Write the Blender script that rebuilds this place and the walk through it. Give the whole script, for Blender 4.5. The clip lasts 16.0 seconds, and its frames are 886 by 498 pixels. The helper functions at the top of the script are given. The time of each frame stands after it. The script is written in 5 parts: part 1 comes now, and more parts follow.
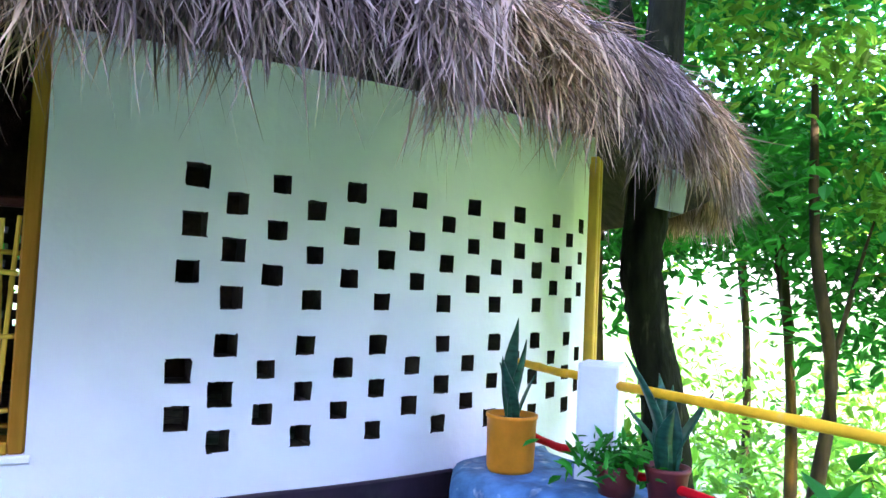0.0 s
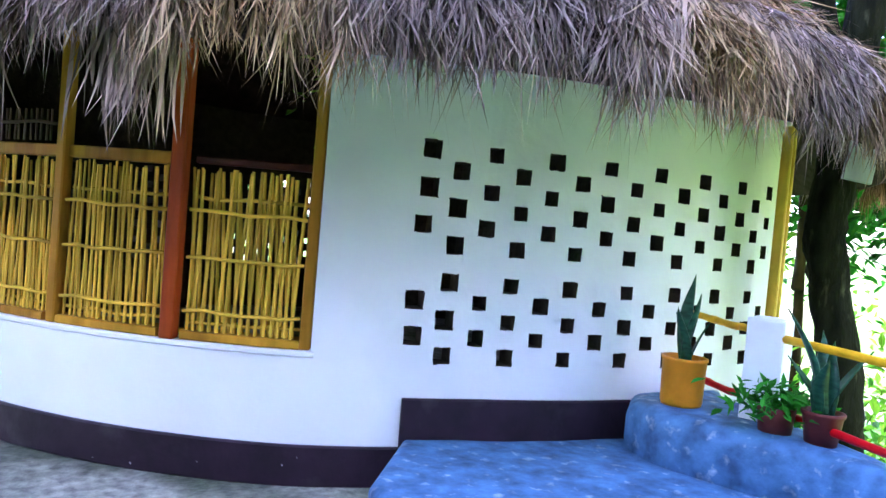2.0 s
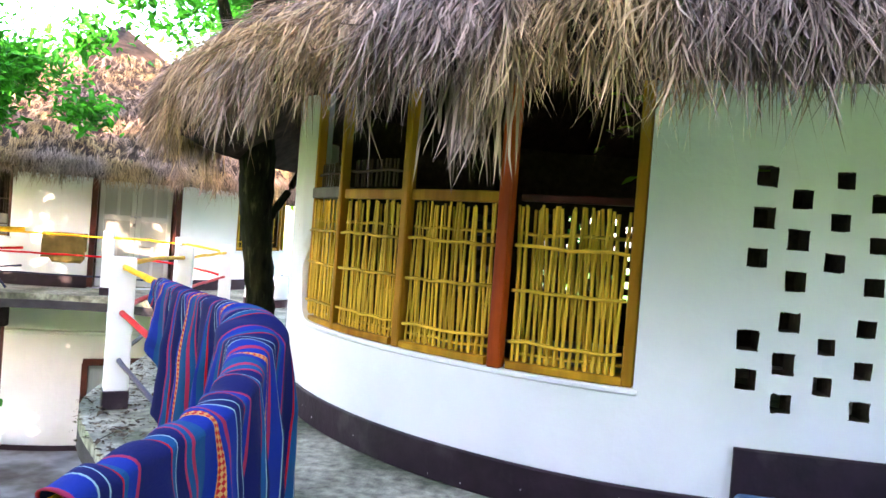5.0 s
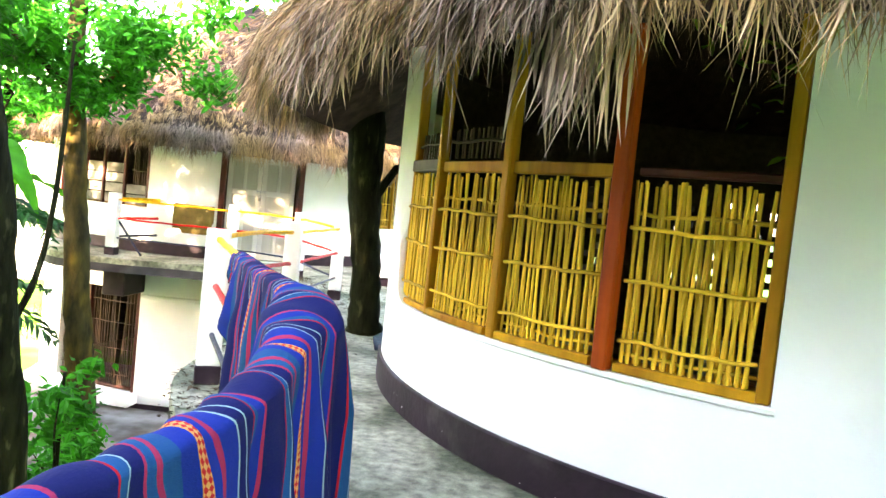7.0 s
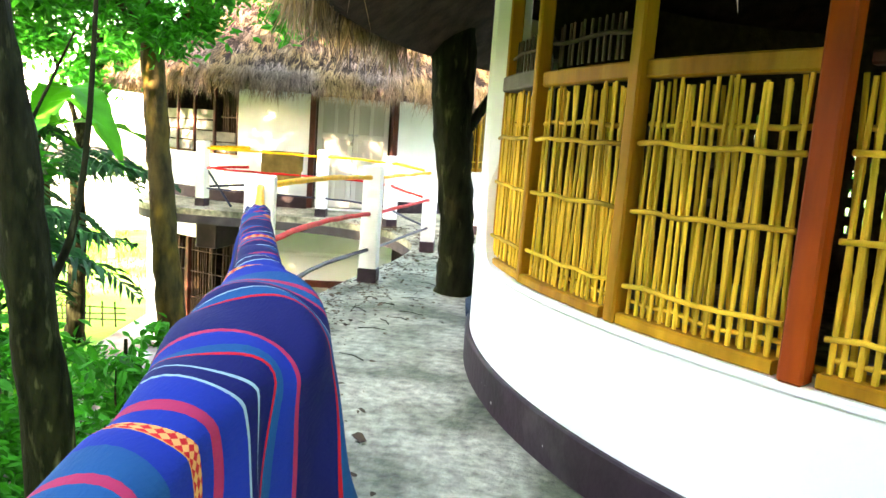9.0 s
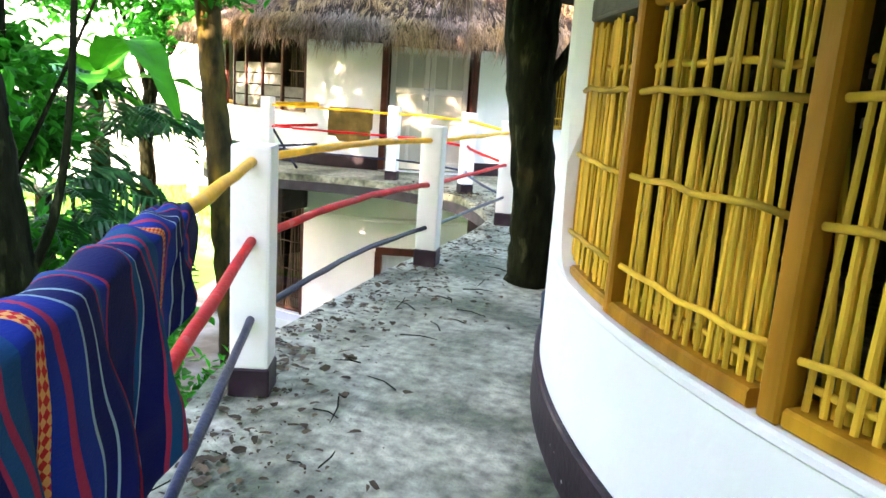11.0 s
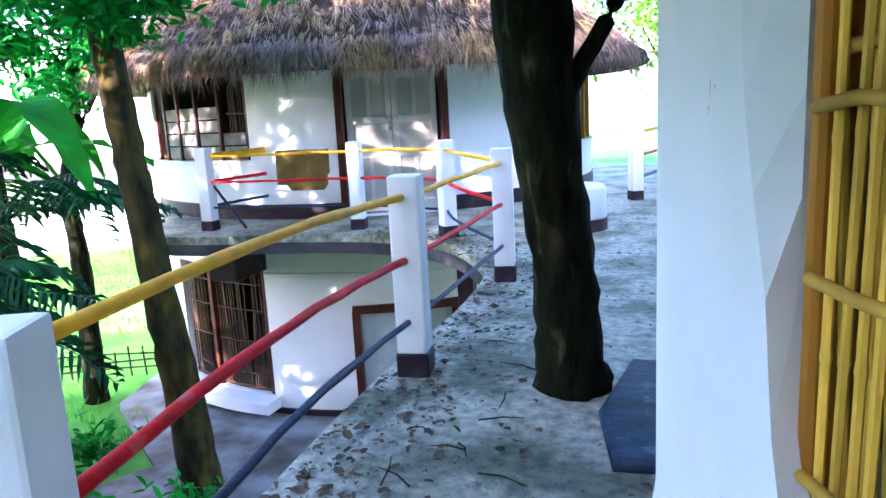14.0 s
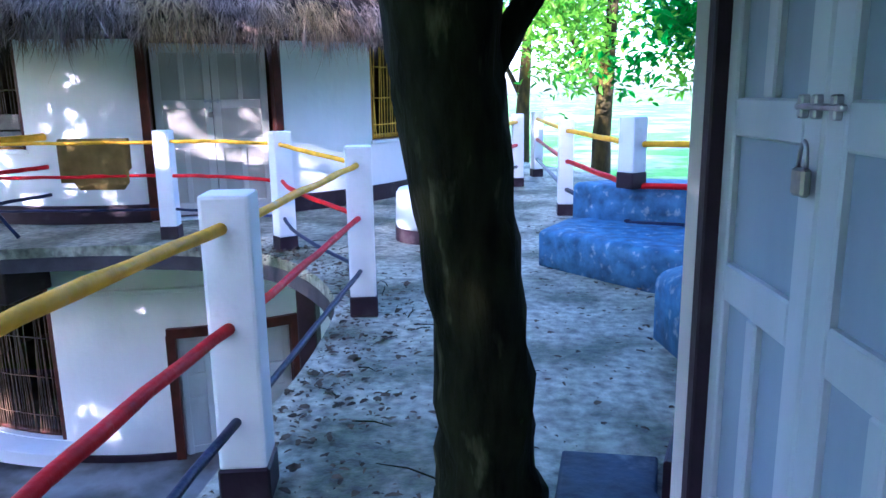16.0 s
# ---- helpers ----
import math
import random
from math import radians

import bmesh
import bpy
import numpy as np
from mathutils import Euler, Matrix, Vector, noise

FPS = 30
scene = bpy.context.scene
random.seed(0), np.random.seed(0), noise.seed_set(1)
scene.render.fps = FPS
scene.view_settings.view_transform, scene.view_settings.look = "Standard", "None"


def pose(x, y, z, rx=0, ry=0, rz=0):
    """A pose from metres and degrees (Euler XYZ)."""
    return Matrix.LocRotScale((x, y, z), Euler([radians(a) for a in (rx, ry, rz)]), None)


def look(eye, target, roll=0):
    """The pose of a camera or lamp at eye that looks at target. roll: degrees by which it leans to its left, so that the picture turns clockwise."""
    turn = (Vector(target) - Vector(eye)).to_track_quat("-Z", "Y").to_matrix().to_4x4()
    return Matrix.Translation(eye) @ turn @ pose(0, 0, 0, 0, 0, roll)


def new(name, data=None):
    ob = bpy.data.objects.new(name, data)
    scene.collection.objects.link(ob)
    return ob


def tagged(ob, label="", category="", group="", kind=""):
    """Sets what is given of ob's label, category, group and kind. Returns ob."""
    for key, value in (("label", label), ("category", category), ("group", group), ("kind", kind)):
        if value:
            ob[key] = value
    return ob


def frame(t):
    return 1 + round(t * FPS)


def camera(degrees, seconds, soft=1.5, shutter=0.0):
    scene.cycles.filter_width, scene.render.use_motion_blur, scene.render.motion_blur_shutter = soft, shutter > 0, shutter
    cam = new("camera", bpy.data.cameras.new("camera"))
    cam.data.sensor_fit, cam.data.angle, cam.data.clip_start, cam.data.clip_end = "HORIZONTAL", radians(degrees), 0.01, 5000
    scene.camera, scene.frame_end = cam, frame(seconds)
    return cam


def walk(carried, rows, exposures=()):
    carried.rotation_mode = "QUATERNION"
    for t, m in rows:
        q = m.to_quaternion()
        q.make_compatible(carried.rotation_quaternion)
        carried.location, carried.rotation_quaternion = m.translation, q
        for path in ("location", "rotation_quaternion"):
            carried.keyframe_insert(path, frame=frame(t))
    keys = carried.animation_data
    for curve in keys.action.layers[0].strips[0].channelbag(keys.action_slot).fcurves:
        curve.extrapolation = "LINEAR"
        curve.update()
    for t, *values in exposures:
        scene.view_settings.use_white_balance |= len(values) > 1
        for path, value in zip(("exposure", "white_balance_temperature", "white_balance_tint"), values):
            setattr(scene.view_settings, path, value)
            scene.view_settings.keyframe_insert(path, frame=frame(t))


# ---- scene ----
cam = camera(63.0, 16.0)
PATH = [
    (0, (0.043, 0.121, 1.411), (1.445, 1.544, 1.507), 2.6),
    (0.5, (-0.004, 0.075, 1.443), (1.338, 1.547, 1.626), 3.1),
    (1, (-0.134, -0.046, 1.406), (1.097, 1.517, 1.614), 3.4),
    (1.5, (-0.303, -0.234, 1.406), (0.815, 1.42, 1.504), 3.4),
    (2, (-0.386, -0.44, 1.418), (0.588, 1.305, 1.351), 4.9),
    (2.5, (-0.534, -0.558, 1.424), (0.326, 1.246, 1.362), 3.7),
    (3, (-0.539, -0.688, 1.385), (0.2, 1.17, 1.375), 4.4),
    (3.5, (-0.616, -0.627, 1.376), (-0.166, 1.322, 1.396), 5.2),
    (4, (-0.576, -0.575, 1.398), (-0.319, 1.408, 1.354), 5.4),
    (4.2, (-0.519, -0.515, 1.398), (-0.308, 1.473, 1.357), 4.9),
    (6.3, (-0.455, -0.176, 1.379), (-0.279, 1.816, 1.352), 3.9),
    (6.5, (-0.404, -0.071, 1.4), (-0.287, 1.924, 1.316), 3.0),
    (7, (-0.31, 0.079, 1.383), (-0.462, 2.07, 1.272), 5.9),
    (7.5, (-0.26, 0.36, 1.342), (-0.589, 2.322, 1.137), 4.2),
    (8, (-0.309, 0.644, 1.318), (-0.568, 2.618, 1.119), 3.7),
    (8.5, (-0.282, 0.966, 1.354), (-0.72, 2.9, 1.089), 4.4),
    (9, (-0.352, 1.271, 1.331), (-0.787, 3.201, 1.041), 4.2),
    (9.5, (-0.378, 1.546, 1.332), (-0.853, 3.461, 1.009), 2.7),
    (10, (-0.347, 1.846, 1.343), (-1.023, 3.693, 0.98), 4.6),
    (12.5, (-0.84, 3.276, 1.339), (-1.464, 5.114, 0.857), 2.9),
    (13, (-0.887, 3.541, 1.345), (-1.709, 5.316, 0.927), 3.3),
    (13.5, (-1.022, 3.812, 1.406), (-1.724, 5.646, 1.029), -2.0),
    (14, (-1.134, 4.097, 1.396), (-1.749, 5.962, 1.02), -3.0),
    (14.5, (-1.199, 4.413, 1.408), (-1.829, 6.27, 1.015), -1.1),
    (15, (-1.34, 4.684, 1.399), (-1.608, 6.639, 1.073), -3.2),
    (15.5, (-1.476, 5.021, 1.398), (-1.639, 6.982, 1.039), -4.6),
    (16, (-1.587, 5.321, 1.382), (-1.748, 7.27, 0.963), -0.9),
]
EXPOSURES = [(0.0, 4.55, 5250, 53), (2.5, 4.42, 5400, 48), (3.5, 4.3, 5600, 43), (4.2, 4.35, 5800, 41), (6.5, 4.95, 7000, 32), (9.0, 5.0, 7000, 26), (10.0, 4.8, 6700, 29), (12.5, 4.15, 5700, 31), (13.5, 3.95, 5100, 36), (14.5, 3.75, 4650, 38), (15.5, 3.55, 4700, 42), (16.0, 3.4, 4450, 40)]
walk(cam, [(t, look(eye, target, roll)) for t, eye, target, roll in PATH], EXPOSURES)
SUN, SUN_UP, SUN_AZ, SKY = 5.0, 13.0, 202.0, 0.15

# ---- world, sun ----
world = bpy.data.worlds.new("sky_world")
scene.world = world
world.use_nodes = True
wn = world.node_tree.nodes
sky = wn.new("ShaderNodeTexSky")
sky.sky_type = "NISHITA"
sky.sun_disc = False
sky.sun_elevation = radians(SUN_UP)
sky.sun_rotation = radians(SUN_AZ)
sky.air_density, sky.dust_density, sky.ozone_density = 1.0, 2.5, 1.0
wn["Background"].inputs[1].default_value = SKY
world.node_tree.links.new(sky.outputs[0], wn["Background"].inputs[0])
sun_dir = Vector((math.sin(radians(SUN_AZ)) * math.cos(radians(SUN_UP)), math.cos(radians(SUN_AZ)) * math.cos(radians(SUN_UP)), math.sin(radians(SUN_UP))))
sun = new("sun", bpy.data.lights.new("sun", "SUN"))
sun.data.energy, sun.data.angle, sun.data.color = SUN, radians(0.6), (1.0, 0.80, 0.52)
sun.matrix_world = look(sun_dir * 50, (0, 0, 0))


# ---- materials ----
def mat(name, base, rough=0.7, metal=0.0, vary=(), scale=6.0, bump=0.0, bump_scale=60.0, obj_rand=0.0, island=0.0, alt=None, alt_scale=1.5, alt_amount=0.5, spec=0.22, stretch=(1, 1, 1), trans=0.0):
    m = bpy.data.materials.new(name)
    m.use_nodes = True
    nt = m.node_tree
    N, L = nt.nodes, nt.links
    b = N["Principled BSDF"]
    b.inputs["Roughness"].default_value, b.inputs["Metallic"].default_value = rough, metal
    b.inputs["Specular IOR Level"].default_value = spec
    co = N.new("ShaderNodeTexCoord")
    mp = N.new("ShaderNodeMapping")
    mp.inputs["Scale"].default_value = stretch
    L.new(co.outputs["Object"], mp.inputs[0])
    col = N.new("ShaderNodeRGB")
    col.outputs[0].default_value = (*base, 1)
    out = col.outputs[0]

    def mix(a, bb, fac, mode="MIX"):
        x = N.new("ShaderNodeMix")
        x.data_type, x.blend_type = "RGBA", mode
        for sock, v in ((x.inputs[0], fac), (x.inputs[6], a), (x.inputs[7], bb)):
            if hasattr(v, "is_output"):
                L.new(v, sock)
            else:
                sock.default_value = v
        return x.outputs[2]

    def ramp(src, lo, hi):
        r = N.new("ShaderNodeMapRange")
        r.inputs[1].default_value, r.inputs[2].default_value = lo, hi
        L.new(src, r.inputs[0])
        return r.outputs[0]

    if alt:
        n = N.new("ShaderNodeTexNoise")
        n.inputs["Scale"].default_value, n.inputs["Detail"].default_value = alt_scale, 6
        L.new(mp.outputs[0], n.inputs["Vector"])
        f = ramp(n.outputs[0], 0.62 - 0.3 * alt_amount, 0.80 - 0.3 * alt_amount)
        out = mix(out, (*alt, 1), f)
    n2 = N.new("ShaderNodeTexNoise")
    n2.inputs["Scale"].default_value, n2.inputs["Detail"].default_value = scale, 8
    L.new(mp.outputs[0], n2.inputs["Vector"])
    lo, hi = vary if vary else (0.85, 1.12)
    v = N.new("ShaderNodeMapRange")
    v.inputs[1].default_value, v.inputs[2].default_value, v.inputs[3].default_value, v.inputs[4].default_value = 0.3, 0.7, lo, hi
    L.new(n2.outputs[0], v.inputs[0])
    val = v.outputs[0]
    if obj_rand or island:
        src = N.new("ShaderNodeObjectInfo").outputs["Random"] if obj_rand else N.new("ShaderNodeNewGeometry").outputs["Random Per Island"]
        amount = obj_rand or island
        r = N.new("ShaderNodeMapRange")
        r.inputs[3].default_value, r.inputs[4].default_value = 1 - amount, 1 + amount
        L.new(src, r.inputs[0])
        mu = N.new("ShaderNodeMath")
        mu.operation = "MULTIPLY"
        L.new(val, mu.inputs[0])
        L.new(r.outputs[0], mu.inputs[1])
        val = mu.outputs[0]
    hsv = N.new("ShaderNodeHueSaturation")
    L.new(out, hsv.inputs["Color"])
    L.new(val, hsv.inputs["Value"])
    L.new(hsv.outputs[0], b.inputs["Base Color"])
    if bump:
        n3 = N.new("ShaderNodeTexNoise")
        n3.inputs["Scale"].default_value, n3.inputs["Detail"].default_value = bump_scale, 5
        L.new(mp.outputs[0], n3.inputs["Vector"])
        bp = N.new("ShaderNodeBump")
        bp.inputs["Strength"].default_value, bp.inputs["Distance"].default_value = bump, 0.02
        L.new(n3.outputs[0], bp.inputs["Height"])
        L.new(bp.outputs[0], b.inputs["Normal"])
    if trans:
        tl = N.new("ShaderNodeBsdfTranslucent")
        L.new(hsv.outputs[0], tl.inputs[0])
        ms = N.new("ShaderNodeMixShader")
        ms.inputs[0].default_value = trans
        L.new(b.outputs[0], ms.inputs[1])
        L.new(tl.outputs[0], ms.inputs[2])
        L.new(ms.outputs[0], N["Material Output"].inputs[0])
    return m


M_WALL = mat("white_lime_wash", (0.80, 0.80, 0.80), 0.75, vary=(0.93, 1.04), scale=1.3, bump=0.18, bump_scale=14, alt=(0.70, 0.71, 0.68), alt_scale=0.9, alt_amount=0.3)
M_BLACK = mat("dark_plinth_paint", (0.022, 0.012, 0.018), 0.5, vary=(0.7, 1.4), scale=5, bump=0.15, bump_scale=30, alt=(0.06, 0.05, 0.05), alt_scale=3, alt_amount=0.15)
M_POST = mat("white_post_paint", (0.82, 0.82, 0.81), 0.6, vary=(0.92, 1.04), scale=4, bump=0.12, bump_scale=25, alt=(0.55, 0.54, 0.48), alt_scale=5, alt_amount=0.02)
M_CONC = mat("walkway_concrete", (0.38, 0.375, 0.28), 0.58, vary=(0.42, 1.4), scale=15, bump=0.8, bump_scale=34, alt=(0.11, 0.125, 0.075), alt_scale=1.7, alt_amount=0.62, spec=0.35)
M_BENCH = mat("blue_grey_bench_concrete", (0.07, 0.165, 0.29), 0.6, vary=(0.5, 1.5), scale=9, bump=0.4, bump_scale=22, alt=(0.40, 0.46, 0.50), alt_scale=14, alt_amount=0.10)
M_STEP = mat("dark_blue_step_concrete", (0.018, 0.035, 0.065), 0.6, vary=(0.5, 1.6), scale=7, bump=0.4, bump_scale=22, alt=(0.10, 0.13, 0.16), alt_scale=9, alt_amount=0.1)
M_EDGE = mat("slab_edge_dark", (0.05, 0.045, 0.05), 0.7, vary=(0.6, 1.6), scale=3, bump=0.2)
M_THATCH = mat("dry_cogon_thatch", (0.40, 0.26, 0.115), 0.9, vary=(0.5, 1.4), scale=2.6, island=0.75, alt=(0.25, 0.18, 0.14), alt_scale=1.3, alt_amount=0.75, spec=0.15, trans=0.12)
# Thatch copy darkened to carry the shade under the eave and between strands.
M_THATCH_IN = mat("shade_dark_thatch_core", (0.04, 0.026, 0.018), 0.95, vary=(0.5, 1.4), scale=8, bump=0.6, bump_scale=50, spec=0.1)
M_BAMBOO = mat("split_bamboo", (0.72, 0.44, 0.035), 0.5, vary=(0.7, 1.25), scale=7, obj_rand=0.3, alt=(0.46, 0.28, 0.03), alt_scale=4, alt_amount=0.4, stretch=(1, 1, 0.35), bump=0.12, bump_scale=70, spec=0.10)
# Bamboo copy darkened to stand for shade in the window recesses.
M_SHADESLAT = mat("shade_dark_bamboo", (0.055, 0.032, 0.016), 0.6, vary=(0.5, 1.6), scale=7, obj_rand=0.4, stretch=(1, 1, 0.35))
M_WOOD = mat("varnished_post_wood", (0.45, 0.225, 0.010), 0.5, vary=(0.6, 1.3), scale=9, spec=0.12, alt=(0.32, 0.13, 0.008), alt_scale=3, alt_amount=0.5, stretch=(1, 1, 0.15), bump=0.15, bump_scale=60)
M_RED = mat("red_brown_post_paint", (0.38, 0.058, 0.004), 0.55, spec=0.12, vary=(0.7, 1.3), scale=6, alt=(0.18, 0.03, 0.01), alt_scale=4, alt_amount=0.4, stretch=(1, 1, 0.2), bump=0.12)
M_TRIM = mat("maroon_door_frame", (0.062, 0.014, 0.008), 0.45, vary=(0.6, 1.4), scale=6, bump=0.1)
M_DOOR = mat("pale_grey_door_paint", (0.46, 0.50, 0.50), 0.45, vary=(0.88, 1.06), scale=3, alt=(0.36, 0.40, 0.40), alt_scale=2, alt_amount=0.4, bump=0.08, bump_scale=40, stretch=(1, 1, 0.3))
M_PANEL = mat("grey_blue_door_panel", (0.27, 0.33, 0.37), 0.5, vary=(0.8, 1.1), scale=3, stretch=(1, 1, 0.3), bump=0.08)
M_DOOR_PALE = mat("weathered_cream_door_paint", (0.54, 0.51, 0.45), 0.5, vary=(0.85, 1.08), scale=3, alt=(0.44, 0.41, 0.35), alt_scale=2, alt_amount=0.4, bump=0.08, bump_scale=40, stretch=(1, 1, 0.3))
M_PANEL_PALE = mat("weathered_cream_door_panel", (0.43, 0.40, 0.34), 0.5, vary=(0.8, 1.1), scale=3, stretch=(1, 1, 0.3), bump=0.08)
M_STEEL = mat("worn_steel", (0.45, 0.45, 0.46), 0.35, metal=1.0, vary=(0.6, 1.2), scale=20)
M_BRASS = mat("dull_padlock_brass", (0.32, 0.30, 0.26), 0.4, metal=0.9, vary=(0.7, 1.2), scale=20)
M_YEL = mat("yellow_rail_paint", (0.85, 0.44, 0.002), 0.5, vary=(0.75, 1.15), scale=9, bump=0.2, bump_scale=40, alt=(0.50, 0.40, 0.18), alt_scale=9, alt_amount=0.05, spec=0.12)
M_REDR = mat("red_rail_paint", (0.56, 0.005, 0.007), 0.48, vary=(0.7, 1.2), scale=9, bump=0.2, bump_scale=40, alt=(0.35, 0.12, 0.10), alt_scale=9, alt_amount=0.05, spec=0.12)
M_BLUER = mat("navy_rail_paint", (0.009, 0.014, 0.045), 0.42, vary=(0.7, 1.3), scale=9, bump=0.2, bump_scale=40)
M_BARK = mat("dark_wet_bark", (0.009, 0.010, 0.004), 0.9, vary=(0.4, 1.9), scale=14, bump=1.0, bump_scale=22, alt=(0.065, 0.07, 0.03), alt_scale=13, alt_amount=0.09, stretch=(1, 1, 0.3), spec=0.06)
M_BARK2 = mat("mossy_yellow_bark", (0.028, 0.022, 0.006), 0.9, vary=(0.3, 1.9), scale=8, bump=0.7, bump_scale=18, alt=(0.09, 0.06, 0.006), alt_scale=2.5, alt_amount=0.3, stretch=(1, 1, 0.4), spec=0.2)
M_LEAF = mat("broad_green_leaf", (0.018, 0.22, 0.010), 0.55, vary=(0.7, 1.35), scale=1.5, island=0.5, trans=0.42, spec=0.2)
# Lighter copy of the leaf: sunlight put into its colour and translucency.
M_LEAF_SUNLIT = mat("sunlit_tone_leaf", (0.20, 0.44, 0.012), 0.5, vary=(0.7, 1.35), scale=0.7, island=0.5, trans=0.62, alt=(0.05, 0.22, 0.012), alt_scale=0.5, alt_amount=0.5, spec=0.3)
M_BANANA = mat("banana_leaf", (0.035, 0.26, 0.008), 0.6, vary=(0.6, 1.25), scale=2, island=0.35, trans=0.2, spec=0.12)
M_PALM = mat("dark_palm_frond", (0.010, 0.085, 0.022), 0.5, vary=(0.6, 1.4), scale=2, island=0.4, trans=0.15, spec=0.3)
M_SNAKE = mat("snake_plant_leaf", (0.012, 0.065, 0.032), 0.4, vary=(0.5, 1.7), scale=18, stretch=(1, 1, 2.5))
M_POT = mat("orange_pot_paint", (0.70, 0.25, 0.004), 0.5, vary=(0.8, 1.15), scale=8, bump=0.15, bump_scale=30)
M_POT2 = mat("dark_red_pot", (0.12, 0.02, 0.015), 0.5, vary=(0.7, 1.3), scale=8, bump=0.1)
M_SOIL = mat("potting_soil", (0.03, 0.022, 0.016), 0.95, vary=(0.5, 1.5), scale=40, bump=0.6)
M_GROUND = mat("dirt_and_grass", (0.075, 0.27, 0.012), 0.9, vary=(0.6, 1.4), scale=1.2, bump=0.5, bump_scale=12, alt=(0.27, 0.24, 0.15), alt_scale=0.16, alt_amount=0.5, spec=0.2)
M_GRASS = mat("grass_blades", (0.10, 0.42, 0.012), 0.6, vary=(0.7, 1.3), scale=0.4, island=0.4, trans=0.4, spec=0.2)
M_YARD = mat("damp_yard_concrete", (0.24, 0.25, 0.25), 0.7, vary=(0.5, 1.4), scale=1.5, bump=0.4, bump_scale=15, alt=(0.10, 0.09, 0.07), alt_scale=1.2, alt_amount=0.7)
M_LITTER = mat("dead_leaf", (0.075, 0.055, 0.032), 0.85, vary=(0.6, 1.4), scale=10, island=0.6, spec=0.2)
# Dark brown standing for the shade inside the huts and in the pierced holes.
M_IN = mat("shade_dark_inside", (0.05, 0.036, 0.02), 0.8, vary=(0.6, 1.4), scale=12, bump=0.4, bump_scale=40)
M_BROWN = mat("brown_towel_cloth", (0.155, 0.105, 0.028), 0.95, vary=(0.75, 1.2), scale=8, bump=0.5, bump_scale=160, spec=0.1)
M_PLANK = mat("weathered_plank", (0.42, 0.45, 0.44), 0.8, vary=(0.7, 1.2), scale=6, stretch=(1, 1, 0.2), bump=0.2)
M_ROOFM = mat("rusty_iron_roof", (0.22, 0.07, 0.035), 0.7, vary=(0.6, 1.3), scale=3, bump=0.2)
M_FARW = mat("far_white_wall", (0.80, 0.80, 0.80), 0.8, vary=(0.92, 1.05), scale=1.0, bump=0.1)
M_TEAL = mat("pale_green_sign_paint", (0.30, 0.50, 0.42), 0.6, vary=(0.8, 1.15), scale=3)
M_NIPA = mat("nipa_window_panel", (0.16, 0.15, 0.13), 0.7, vary=(0.6, 1.3), scale=6, bump=0.3, obj_rand=0.3)


